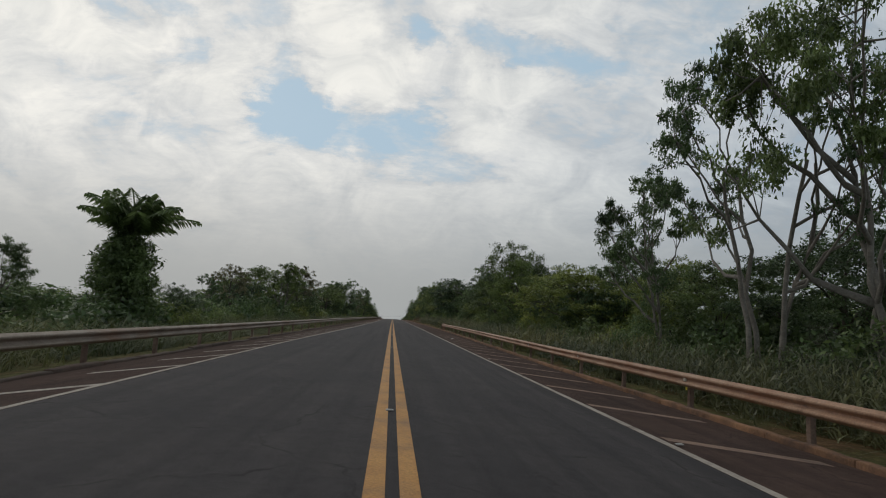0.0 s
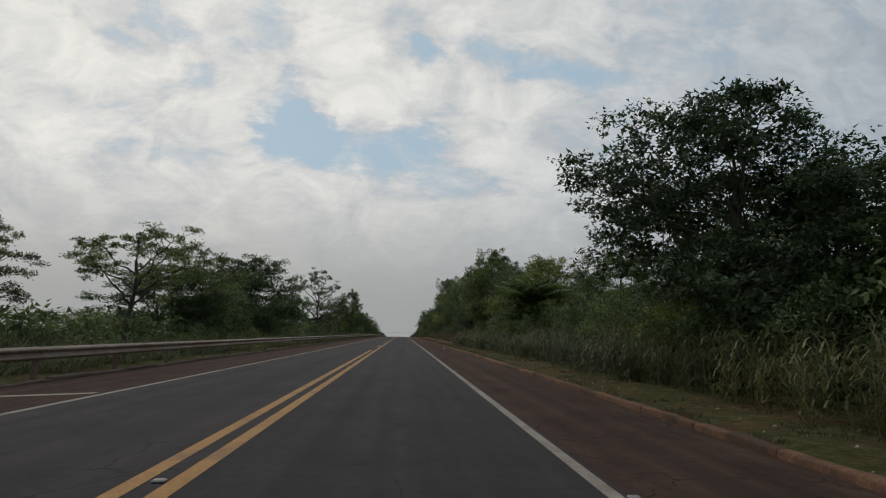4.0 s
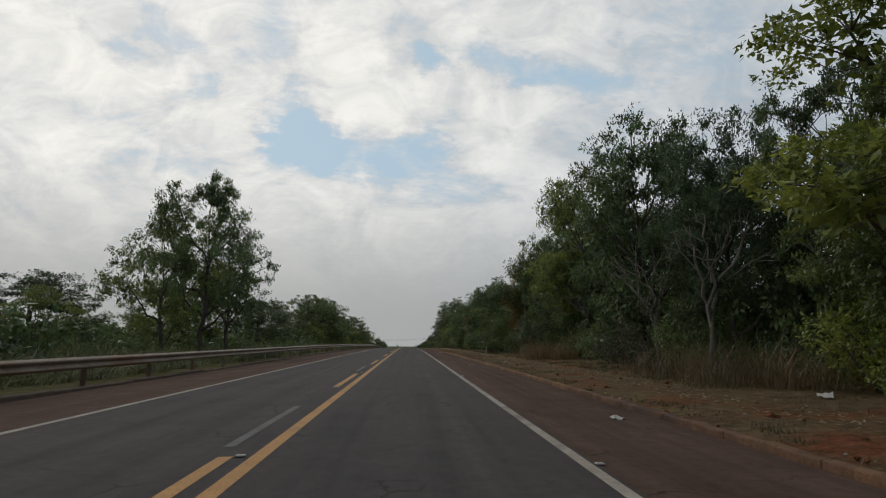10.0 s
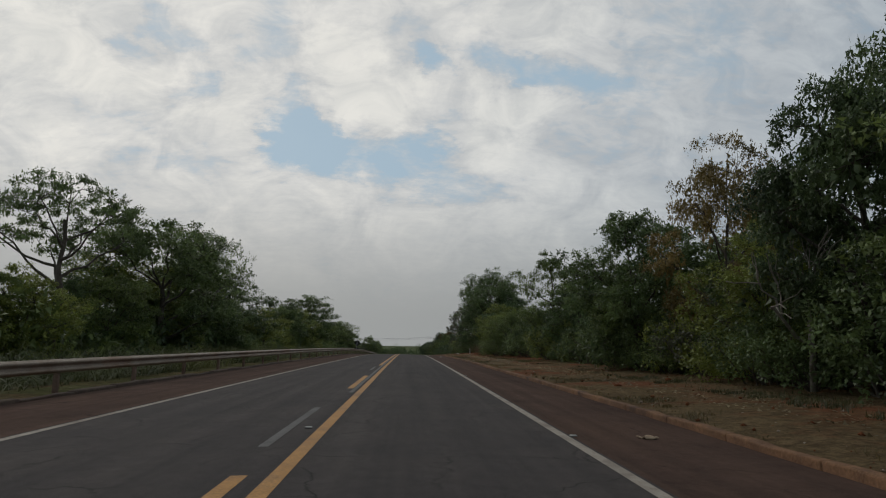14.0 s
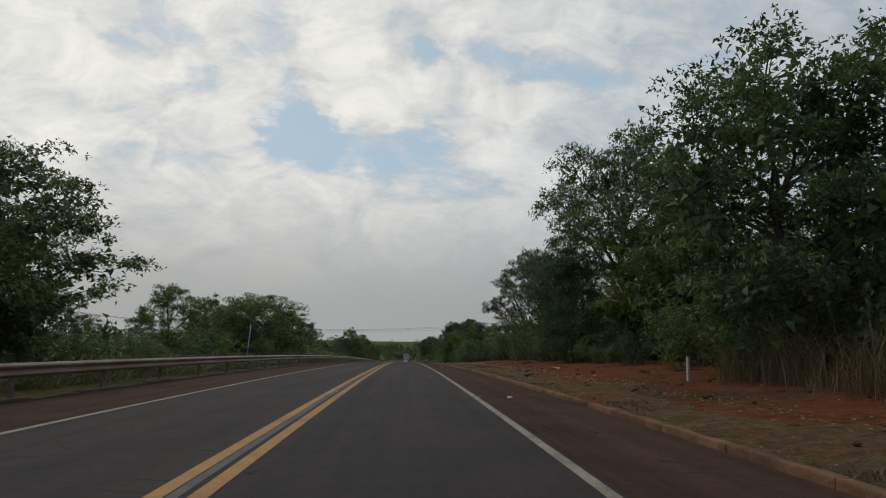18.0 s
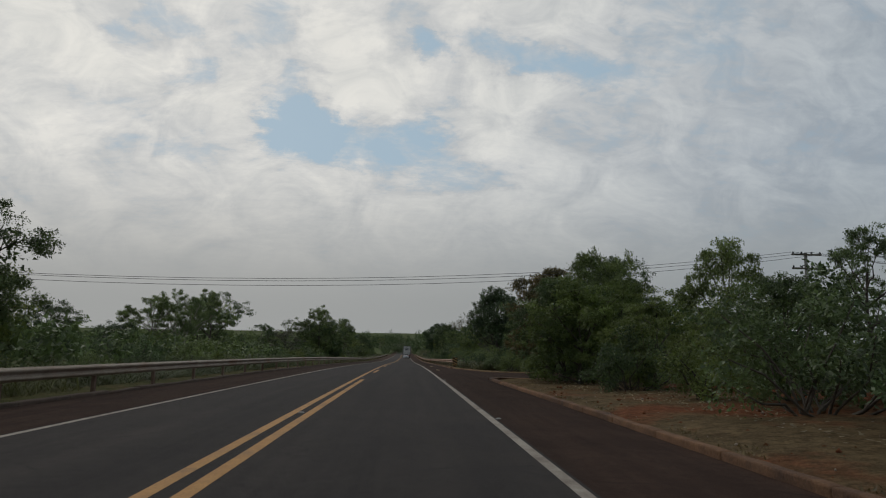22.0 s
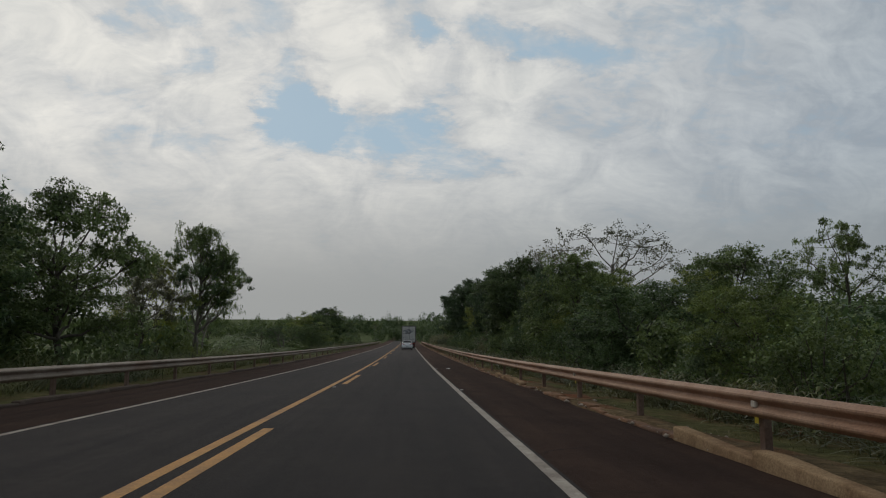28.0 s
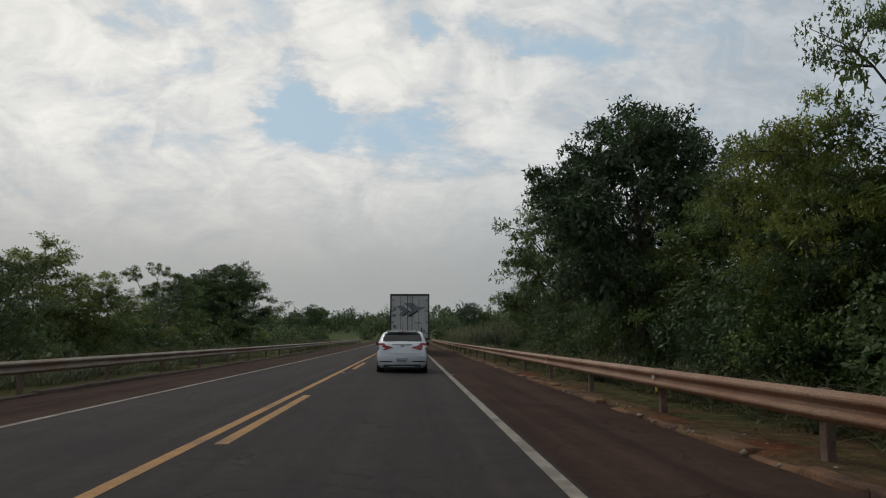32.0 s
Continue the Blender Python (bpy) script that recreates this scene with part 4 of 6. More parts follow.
WOODS += [
    ("O", 544, -22, 5.6, 0), ("B", 554, 15, 8, 3.4), ("U", 565, -40, 7.2, 0), ("B", 566.2, -15, 10.4, 4.1), ("L", 568.1, 12.5, 3, 1.9), ("K", 578.6, 13, 4.1, 3.2),
    ("G", 579.4, -14, 8.4, 3.7), ("K", 573, -15.5, 6, 3.6), ("G", 571, -14.5, 7.8, 3.3), ("O", 588.7, -14, 5.8, 2.2), ("G", 590, 13, 7.1, 3.5), ("U", 595.4, 36, 10.8, 3.1), ("Y", 595.6, -13.5, 9.8, 2.6), ("G", 598.2, 15, 7.2, 3.2),
    ("O", 598.5, -14, 8.8, 3.4), ("H", 602.3, 13.5, 7.5, 1.8), ("Q", 608.2, 13, 9.2, 4), ("D", 607, 16, 12.2, 3.8), ("B", 610.6, 35, 10.5, 7.9), ("B", 619, 14, 8, 3), ("A", 614.8, 24, 14.2, 7),
    ("H", 623.4, 13, 10.1, 2.7), ("Q", 632.5, 13.5, 10.1, 2.9), ("U", 634.9, -25, 5, 1.8), ("Y", 639.4, 12.5, 8.8, 2.4), ("O", 641, -16, 3.4, 2.6), ("L", 643.2, 13, 7.6, 2.3),
]
WOODS += [
    ("U", 644.4, -20, 3.4, 2), ("B", 648.3, -16, 3.7, 2.6), ("Q", 655, 13, 11.6, 4.4), ("K", 658.6, -16, 6, 3.2), ("G", 672, 13.5, 11.5, 4.5), ("O", 672.4, -16, 6.3, 3.3),
    ("B", 682, 14, 8.5, 3.5), ("B", 689.1, -15, 8.3, 3.9), ("B", 690, -16, 8.3, 3.9), ("B", 691.2, 15, 6.9, 2.4), ("B", 748, 14, 7.5, 0), ("B", 757.7, -18, 7.6, 2.7),
    ("P", 763, -18, 7.5, 0), ("B", 952, -20, 9, 0),
]
pick = random.Random(5)
for kind, s, x, h, half in WOODS:
    plant(kind, pick.randrange(9), s, x, h, pick.uniform(0, 360), half=half)
    # thick young growth stands close behind the taller trees
    if kind in "BLGHKRY" and 6.6 < h and abs(x) < 19 and not 470 < s < 500 and not 207 < s < 209:
        side = 1 if x > 0 else -1
        plant("K" if h < 9 else "F", pick.randrange(9), s + pick.uniform(-1, 1.5), x + side * pick.uniform(2.5, 4), h * pick.uniform(0.74, 0.84), pick.uniform(0, 360), half=max(2.6, half * 1.05))

BUSHY_TREES = ((0, 473, 9.3, 4.7), (1, 470.8, 9.4, 4.6), (0, 474.2, 11.5, 4.6), (1, 466, 10.8, 3.4), (0, 459, 11.2, 3.1), (1, 452, 11.8, 3.0), (0, 296, 12.6, 5), (0, 309, 12.8, 5.4), (1, 322, 12.6, 5), (0, 333, 12.6, 5.2), (0, 345, 13, 5), (0, 287, 12.8, 5), (0, 627, 16, 8), (0, 638, 16.5, 8.5), (0, 650, 17, 8.5))
MORE_BUSHY_TREES = ((0, 634, 14, 5.5), (0, 643, 14, 5), (0, 655, 14, 5.5), (0, 626, 14, 4.8), (0, 384, -15, 5.6), (1, 393, -14.5, 6), (0, 401, -15, 5.6), (0, 366, 12, 4.6), (1, 373, 12, 4.8), (0, 380, 12.3, 5.2), (0, 338, -15, 4.5), (1, 347, -14.5, 4.2), (0, 356, -15, 4.8), (1, 330, -15, 4), (1, 660, -14, 4.2), (0, 651, -13.5, 4))
for form, s, x, h in BUSHY_TREES + MORE_BUSHY_TREES:
    plant("K", form, s, x, h, pick.uniform(0, 360), 1.1)

# the lower trees between and behind them, by the height of the wood along the road
EAST_S = [-20, 20, 45, 70, 95, 115, 150, 165, 178, 192, 200, 220, 240, 260, 280, 300, 315, 335, 375, 390, 410, 430, 445, 458, 475, 490, 512, 530, 560, 590, 615, 640, 668, 684, 760]
EAST_H = [6, 5.5, 5.5, 7.5, 8, 8, 8, 7.5, 4.6, 4.4, 4.8, 9, 11.5, 10, 10.5, 8, 9.5, 8, 5.5, 8, 9.5, 9.5, 7, 2.5, 3, 4, 4, 6, 5, 7, 7.8, 8, 7.8, 3, 3]
WEST_S = [-20, 40, 65, 100, 130, 150, 180, 200, 230, 260, 300, 330, 360, 390, 420, 450, 470, 490, 520, 545, 575, 596, 603, 634, 645, 680, 760]
WEST_H = [3.5, 3, 5, 5, 3.5, 4, 6, 4.5, 5, 3.5, 3, 5, 6.5, 5, 3.5, 5, 4.5, 3.8, 3.6, 4, 5, 4.5, 1.2, 1.2, 3.8, 4.5, 4.5]
s = -14.0
while s < 745:
    for side, S_, H_, near, far, n in ((1, EAST_S, EAST_H, 13.5, 21, 1), (-1, WEST_S, WEST_H, -21, -14, 1)):
        h = float(np.interp(s, S_, H_))
        if h > 3.2 and not (side > 0 and 468 < s < 492) and pick.random() < (0.95 if side > 0 or 315 < s < 385 else 0.62):
            plant("F", pick.randrange(9), s + pick.uniform(-2, 2), pick.uniform(near, far), h * pick.uniform(0.7, 0.98), pick.uniform(0, 360), 1.15)
    s += 8.2

plant("B", 0, 23, 18, 5.6, 40, half=4)
plant("K", 0, 30, 16.5, 4.6, 80, half=3)

# shrubs along the foot of the wood
BUSHES = [bush(91, LEAF), bush(92, LEAF), bush(93, LEAF_LIGHT), bush(94, LEAF_GREY, per=130), bush(95, LEAF, clumps=34, width=1.9)]
bush_made = {}
BUSH_LABEL = ["dark green shrub at the foot of the trees", "dark green shrub at the foot of the trees", "light green leafy shrub at the wood's edge", "dry grey-green shrub with thin twigs", "wide tangled green shrub before the trees"]


def set_bush(i, s, x, h, spin):
    m = pose(x, s, float(land(s, x)), 0, 0, spin) @ Matrix.Diagonal((h / 2.7, h / 2.7, h / 2.7, 1))
    if i not in bush_made:
        top = tagged(new("shrub"), BUSH_LABEL[i], "shrub", "shrubs beside the road")
        child("stem", BUSHES[i][0], top)
        child("crown", BUSHES[i][1], top)
        top.matrix_basis = m
        bush_made[i] = top
    else:
        copy_thing(bush_made[i], Matrix()).matrix_basis = m


s = -12.0
while s < 745:
    he, hw = float(np.interp(s, EAST_S, EAST_H)), float(np.interp(s, WEST_S, WEST_H))
    xe = float(np.interp(s, [-20, 130, 150, 200, 330, 380, 450, 470, 497, 505, 560, 760], [11.5, 11.5, 11, 12, 12.5, 13, 13.5, 14, 14.5, 11.5, 11.5, 11.5]))
    if not 472 < s < 490:
        set_bush(pick.choice((0, 1, 2, 3, 4, 4, 0)), s + pick.uniform(-2, 2), xe + pick.uniform(-0.4, 1.5), pick.uniform(1.6, min(4.0, 0.6 * he)), pick.uniform(0, 360))
    if pick.random() < (0.6 if hw > 2.5 else 0.25):
        set_bush(pick.choice((0, 2, 2, 4)), s + pick.uniform(-2, 2), -12 - pick.uniform(0, 3), pick.uniform(1.2, max(1.5, min(3.4, 0.65 * hw))), pick.uniform(0, 360))
    if 362 < s < 384:
        set_bush(pick.choice((0, 2, 4)), s, 10.9 + pick.uniform(-0.3, 0.6), pick.uniform(1.8, 2.8), pick.uniform(0, 360))
    if 444 < s < 469:
        set_bush(pick.choice((0, 2, 4)), s, 9.6 + pick.uniform(-0.3, 0.6), pick.uniform(2.0, 3.0), pick.uniform(0, 360))
    if 285 < s < 352:
        set_bush(pick.choice((0, 1, 4, 4, 2)), s + 2 + pick.uniform(-1, 1), xe + 0.3 + pick.uniform(-0.5, 0.5), pick.uniform(2.2, 3.6), pick.uniform(0, 360))
    s += 4.5


for s, x, h in ((490.5, 11.5, 1.5), (491.5, 13.8, 2.0), (493.2, 10.2, 1.7), (495.0, 12.0, 2.2), (497.0, 9.3, 1.6), (498.5, 11.0, 2.4), (500.6, 8.9, 1.7), (502.5, 10.2, 2.3), (504.6, 8.6, 1.5), (491.0, 16.2, 1.6), (506.5, 9.8, 2.4), (509.5, 9.2, 2.0)):
    set_bush(pick.choice((0, 1, 4)), s, x, h, pick.uniform(0, 360))


def thicket(seed, per, size, kite, length=8, depth=4.5):
    """Undergrowth: leaf clumps from the ground up to 3 m."""
    g = np.random.default_rng(seed)
    n = 46
    cen = np.stack([g.random(n) * depth, g.random(n) * length, g.random(n) ** 1.2 * 2.3 + 0.25], 1)
    v, q = leaves(g, cen, 0.45 + 0.45 * g.random(n), per, size, 0.85, shell=0.3, kite=kite)
    return mesh_np("undergrowth", v, q, LEAF)


THICKETS = [thicket(k, 60, 0.2, True) for k in (31, 32, 33)] + [thicket(k, 30, 0.32, False) for k in (34, 35, 36)]
for k, s in enumerate(np.arange(-16, 745, 8.0)):
    he, hw = float(np.interp(s, EAST_S, EAST_H)), float(np.interp(s, WEST_S, WEST_H))
    xe = float(np.interp(s, [-20, 130, 150, 200, 330, 380, 450, 470, 497, 505, 560, 760], [12.0, 12.0, 11.5, 12.5, 12.5, 13, 14, 14, 15, 12, 11.8, 11.8]))
    for x, h in ((xe, min(1.3, 0.17 * he)), (xe + 4, min(1.7, 0.22 * he)), (-18, min(1.2, 0.24 * hw))):
        if x > 0 and 470 < s < 489:
            continue
        ob = tagged(new("undergrowth", THICKETS[(k + int(abs(x))) % 3 + (0 if x == xe else 3)]), "thick dark undergrowth at the foot of the trees", "undergrowth", kind="stuff")
        ob.matrix_basis = pose(x, s, float(land(s + 4, x + 2))) @ Matrix.Diagonal((1, 1.05, h, 1))

# the wood behind, too thick to count
rng = np.random.default_rng(7)


def wood_strip(seed, length, depth):
    g = np.random.default_rng(seed)
    n = 84
    cen = np.stack([g.random(n) * depth, g.random(n) * length, g.random(n) ** 0.8 * 8.6 + 0.3], 1)
    cap = 6.6 + 3 * np.sin(cen[:, 1] * 0.35 + seed) + g.normal(size=n)
    cen[:, 2] = np.minimum(cen[:, 2], cap)
    v, q = leaves(g, cen, 1.2 + 0.9 * g.random(n), 138, 0.29, 0.8, shell=0.3)
    return mesh_np("woodland", v, q, LEAF)


STRIPS = [wood_strip(k, 24, 9) for k in (1, 2, 3)]
for side, x0, S_, H_ in ((1, 20, EAST_S, EAST_H), (-1, -32, WEST_S, WEST_H)):
    for k, s in enumerate(np.arange(-24, 760, 24.0)):
        h = float(np.interp(s + 12, S_, H_)) * (0.62 if side > 0 else 0.6)
        if h < 2.0 or (side < 0 and s > 460 and k % 2):
            continue
        ob = tagged(new("woodland", STRIPS[k % 3]), "thick dark green woodland behind the roadside trees", "woodland", kind="stuff")
        ob.matrix_basis = pose(x0, s, float(land(s + 12, x0))) @ Matrix.Diagonal((1, 1.05, h / 8.6, 1))

# far woods that close the view along the road and over the fields
def wood_belt(seed):
    """A belt of wood 96 m long with an uneven top."""
    g = np.random.default_rng(seed)
    n = 300
    y = g.random(n) * 96
    top = 6.5 + 2.2 * np.sin(y * 0.21 + seed) * np.sin(y * 0.083) + 1.3 * g.normal(size=n)
    cen = np.stack([g.random(n) * 18, y, np.maximum(0.5, top * g.random(n) ** 0.55)], 1)
    v, q = leaves(g, cen, 1.4 + 1.5 * g.random(n), 64, 0.72, 0.75, shell=0.3)
    return mesh_np("woodland", v, q, LEAF)


BELTS = [wood_belt(k) for k in (41, 42, 43)]
FAR = [(-60, 1000, 3, 1.5), (40, 1000, 3, 1.6), (-160, 900, 4, 1.3), (130, 880, 4, 1.4), (-260, 700, 4, 1.1), (-230, 560, 4, 1), (-300, 420, 5, 1.1), (-240, 250, 4, 1), (-200, 90, 4, 1), (180, 620, 4, 1.5), (150, 480, 4, 1.3), (-8, 1060, 2.4, 1.3), (-60, 860, 2.6, 0.9)]
FAR += [(35, 800, 1.4, 0.9), (-75, 470, 1.6, 0.62), (-80, 500, 1.6, 0.55), (-78, 532, 1.6, 0.6), (-290, 590, 2.4, 0.8), (-120, 430, 1.8, 0.8), (-110, 400, 1.6, 0.7), (-90, 300, 2, 0.6), (-80, 250, 2, 0.6), (-100, 130, 2, 0.6), (-90, 60, 2, 0.5), (-300, 660, 2.4, 0.8), (-280, 760, 2.5, 0.8)]
for k, (x, s, w, h) in enumerate(FAR):
    ob = tagged(new("woodland", BELTS[k % 3]), "distant belt of woods on the horizon", "woodland", kind="stuff")
    ob.matrix_basis = pose(x, s, float(land(s, x)) - 0.5, 0, 0, 90 if abs(x) < 70 else 0 if s < 600 and abs(x) < 125 else 50) @ Matrix.Diagonal((1, 0.4 * w if w > 2 else 0.5, h, 1))


# the wood goes on behind the first trees
for k, s in enumerate(np.arange(-60, 700, 84.0)):
    for row, x in enumerate((27, 46, 68)):
        if 440 < s + 48 < 520 and row < 2:
            continue
        ob = tagged(new("woodland", BELTS[(k + row) % 3]), "deep woodland behind the roadside trees", "woodland", kind="stuff")
        ob.matrix_basis = pose(x + 6 * math.sin(k * 2.1 + row), s + 9 * math.sin(k * 1.7 + row * 2), float(land(s + 48, x)) - 0.3, 0, 0, 5 * math.sin(k * 3.3 + row)) @ Matrix.Diagonal((1.1, 0.95, float(np.interp(s + 48, EAST_S, EAST_H)) * 0.085, 1))


# ---------------------------------------------------------------- grass and cane
def cane_patch(seed, length, depth, n, high, mat, thin=1.0):
    g = np.random.default_rng(seed)
    stool = g.random((max(8, n // 28), 2)) * [depth, length]
    own = g.integers(len(stool), size=n)
    p = stool[own] + g.normal(size=(n, 2)) * 0.24
    grown = (0.45 + 0.8 * g.random(len(stool)))[own]
    return blades(g, p[:, 0], p[:, 1], np.zeros(n) - 0.1, high * grown * (0.6 + 0.75 * g.random(n)), thin * (0.05 + 0.05 * g.random(n)), 0.25 + 1.15 * g.random(n), "cane_grass", mat)


def stalk_patch(seed, length, depth, stalks, high, mat):
    """Cane grass: thin upright stalks with drooping leaves set along them, low at the edge of the clump."""
    g = np.random.default_rng(seed)
    stool = g.random((max(6, stalks // 9), 2)) * [depth, length]
    own = g.integers(len(stool), size=stalks)
    p = stool[own] + g.normal(size=(stalks, 2)) * 0.3
    tall = high * (0.55 + 0.5 * g.random(len(stool)))[own] * (0.6 + 0.5 * g.random(stalks))
    per = 8
    x, y = np.repeat(p[:, 0], per) + g.normal(size=stalks * per) * 0.03, np.repeat(p[:, 1], per) + g.normal(size=stalks * per) * 0.03
    up = np.tile(np.linspace(0.04, 0.92, per), stalks) + g.normal(size=stalks * per) * 0.05
    z = np.maximum(0.0, up) * np.repeat(tall, per)
    x, y, z = np.concatenate([p[:, 0], x]), np.concatenate([p[:, 1], y]), np.concatenate([np.full(stalks, -0.1), z])
    height = np.concatenate([tall, 0.34 + 0.4 * g.random(stalks * per)])
    width = np.concatenate([np.full(stalks, 0.016), 0.022 + 0.026 * g.random(stalks * per)])
    bend = np.concatenate([0.1 * g.random(stalks), 0.55 + 0.75 * g.random(stalks * per)])
    return blades(g, x, y, z, height, width, bend, "cane_grass", mat, 2.0)


CANE = [stalk_patch(3, 8, 2.2, 330, 2.3, LEAF_CANE), stalk_patch(4, 8, 2.2, 330, 2.3, LEAF_CANE), cane_patch(5, 8, 2.4, 2000, 1.7, LEAF_STRAW, 0.2), cane_patch(6, 8, 2.4, 1100, 2.0, LEAF_RANK, 0.34), cane_patch(7, 8, 2.4, 1100, 2.0, LEAF_RANK, 0.34)]


def lay(me, s, x, label, category, name, scale=1.0, length=8):
    ob = tagged(new(name, me), label, category, kind="stuff")
    z0, z1 = float(land(s, x + 1)), float(land(s + length, x + 1))
    ob.matrix_basis = pose(x, s, z0, math.degrees(math.atan2(z1 - z0, length))) @ Matrix.Diagonal((1, 1, scale, 1))
    return ob


for s in np.arange(-16, 192, 8.0):
    lay(CANE[int(s / 8) % 2], s, 7.6 if s < 84 else 8.3 if s < 130 else 8.0 if s < 170 else 9.6, "tall green cane grass crowding behind the road's edge", "tall grass", "cane_grass", 0.6 if s < 78 else 0.66)
    lay(CANE[int(s / 8 + 1) % 2], s, 9.6 if s < 84 else 10.4, "tall green cane grass crowding behind the road's edge", "tall grass", "cane_grass", 0.75 if s < 78 else 0.82)
for s in (196, 204, 212, 240, 264, 386):
    lay(CANE[2], s, 9.9 if s < 300 else 10.9, "dry straw-coloured clump grass before the trees", "tall grass", "dry_grass", 0.8 if s < 300 else 1.0)
for s in np.arange(0, 740, 8.0):
    if s > 490:
        lay(CANE[int(s / 8) % 2], s, 7.4, "knee-high green grass behind the guardrail", "tall grass", "cane_grass", 0.32)
    lay(CANE[3 + int(s / 8) % 2], s, -10.2, "rank green grass behind the far guardrail", "tall grass", "cane_grass", (0.42 if not 600 < s < 634 else 0.26) + 0.3 * noise.noise((s * 0.05, 0, 0)))
    lay(CANE[3 + int(s / 8 + 1) % 2], s, -12.6, "rank green grass behind the far guardrail", "tall grass", "cane_grass", (0.55 if not 600 < s < 634 else 0.26) + 0.3 * noise.noise((s * 0.05, 3, 0)))


for s in np.arange(684, 740, 8.0):
    lay(CANE[int(s / 8) % 2], s, 8.6, "tall pale green cane grass behind the guardrail", "tall grass", "cane_grass", 1.1)
    lay(CANE[int(s / 8 + 1) % 2], s, 10.8, "tall pale green cane grass behind the guardrail", "tall grass", "cane_grass", 1.3)


def turf(seed, length, depth, n, high, mat):
    """Short grass: tufts of thin pointed blades."""
    g = np.random.default_rng(seed)
    tuft = g.random((n // 22, 2)) * [depth, length]
    keep = np.array([noise.noise((a * 0.7, b * 0.7, seed)) > -0.12 for a, b in tuft])
    tuft = tuft[keep]
    n = len(tuft) * 22
    p = tuft[np.arange(n) // 22] + g.normal(size=(n, 2)) * (0.05 + 0.11 * g.random(len(tuft)))[np.arange(n) // 22][:, None]
    hh = high * (0.35 + 0.8 * g.random(n)) * (0.5 + 0.8 * g.random(len(tuft)))[np.arange(n) // 22]
    a = g.random(n) * 6.28
    base = np.stack([p[:, 0], p[:, 1], np.full(n, -0.01)], 1)
    side = np.stack([-np.sin(a), np.cos(a), np.zeros(n)], 1) * (0.007 + 0.009 * g.random((n, 1)))
    tip = base + np.stack([np.cos(a) * hh * 0.6, np.sin(a) * hh * 0.6, hh], 1) + g.normal(size=(n, 3)) * 0.015
    v = np.stack([base - side, tip, base + side], 1).reshape(-1, 3)
    return mesh_np("turf", v, np.arange(3 * n).reshape(-1, 3), mat)


def litter_patch(seed, length, depth, n):
    """Dry fallen leaves lying on the soil."""
    g = np.random.default_rng(seed)
    p = np.stack([g.random(n) * depth, g.random(n) * length, 0.05 + 0.05 * g.random(n)], 1)
    a = g.random(n) * 6.28
    w = np.stack([np.cos(a), np.sin(a), 0.5 * g.normal(size=n) * 0.5], 1) * (0.06 + 0.08 * g.random((n, 1)))
    u = np.stack([-np.sin(a), np.cos(a), np.zeros(n)], 1) * 0.035
    v = np.stack([p - u, p + w, p + u], 1).reshape(-1, 3)
    return mesh_np("leaf_litter", v, np.arange(3 * n).reshape(-1, 3), LEAF_DRY)


FALLEN = [litter_patch(k, 8, 6, 700) for k in (51, 52)]
for s in np.arange(176, 472, 8.0):
    lay(FALLEN[int(s / 8) % 2], s, 7.6, "dry fallen leaves strewn over the verge", "leaf litter", "leaf_litter")
TURF = [turf(6, 8, 3.6, 7000, 0.085, GRASS), turf(7, 8, 3.6, 7000, 0.085, GRASS), turf(8, 8, 3.6, 6000, 0.075, STRAW), turf(9, 8, 3.6, 6000, 0.075, STRAW)]
for s in np.arange(80, 376, 8.0):
    k = int(s / 8)
    lay(TURF[k % 4 if s < 200 else 2 + k % 2], s, 6.15 + 0.25 * (k % 3), "short patchy verge grass", "grass", "grass")
    if s > 168:
        lay(TURF[(k + 1) % 4], s, 9.3, "sparse dry grass before the wood", "grass", "grass", 1.4)
for s in np.arange(376, 470, 8.0):
    lay(TURF[2 + int(s / 8) % 2], s, 6.1, "sparse verge grass on red soil", "grass", "grass", 0.6)
for s in np.arange(504, 740, 8.0):
    lay(TURF[int(s / 8) % 3], s, 6.2, "short verge grass under the guardrail", "grass", "grass", 0.9)
for s in np.arange(-8, 740, 8.0):
    lay(TURF[int(s / 8) % 2], s, -9.9, "verge grass under the far guardrail", "grass", "grass", 1.3)


# ---------------------------------------------------------------- guardrails
W_PROFILE = [(0.00, 0.155), (0.012, 0.15), (0.075, 0.105), (0.08, 0.085), (0.075, 0.065), (0.012, 0.02), (0.0, 0.0), (0.012, -0.02), (0.075, -0.065), (0.08, -0.085), (0.075, -0.105), (0.012, -0.15), (0.0, -0.155)]


def beam_mesh(mat, length=4.12):
    ring = [(x, z) for x, z in W_PROFILE] + [(x - 0.004, z) for x, z in W_PROFILE[::-1]]
    return from_bm("beam", loft([[(x, y, z) for x, z in ring] for y in (-0.06, length - 0.06)], close=True), mat)


def post_mesh():
    b = box_bm(-0.05, 0.05, -0.055, 0.055, -0.5, 0.74, 0.008)
    box_bm(0.05, 0.10, -0.05, 0.05, 0.45, 0.70, 0.006, 1, b)
    return from_bm("post", b, POST)


def bolt_mesh():
    b = bmesh.new()
    bmesh.ops.create_cone(b, cap_ends=True, segments=8, radius1=0.022, radius2=0.014, depth=0.03, matrix=Matrix.Translation((0.035, 0, 0)) @ Matrix.Rotation(radians(90), 4, "Y"))
    return from_bm("bolt", b, POST)


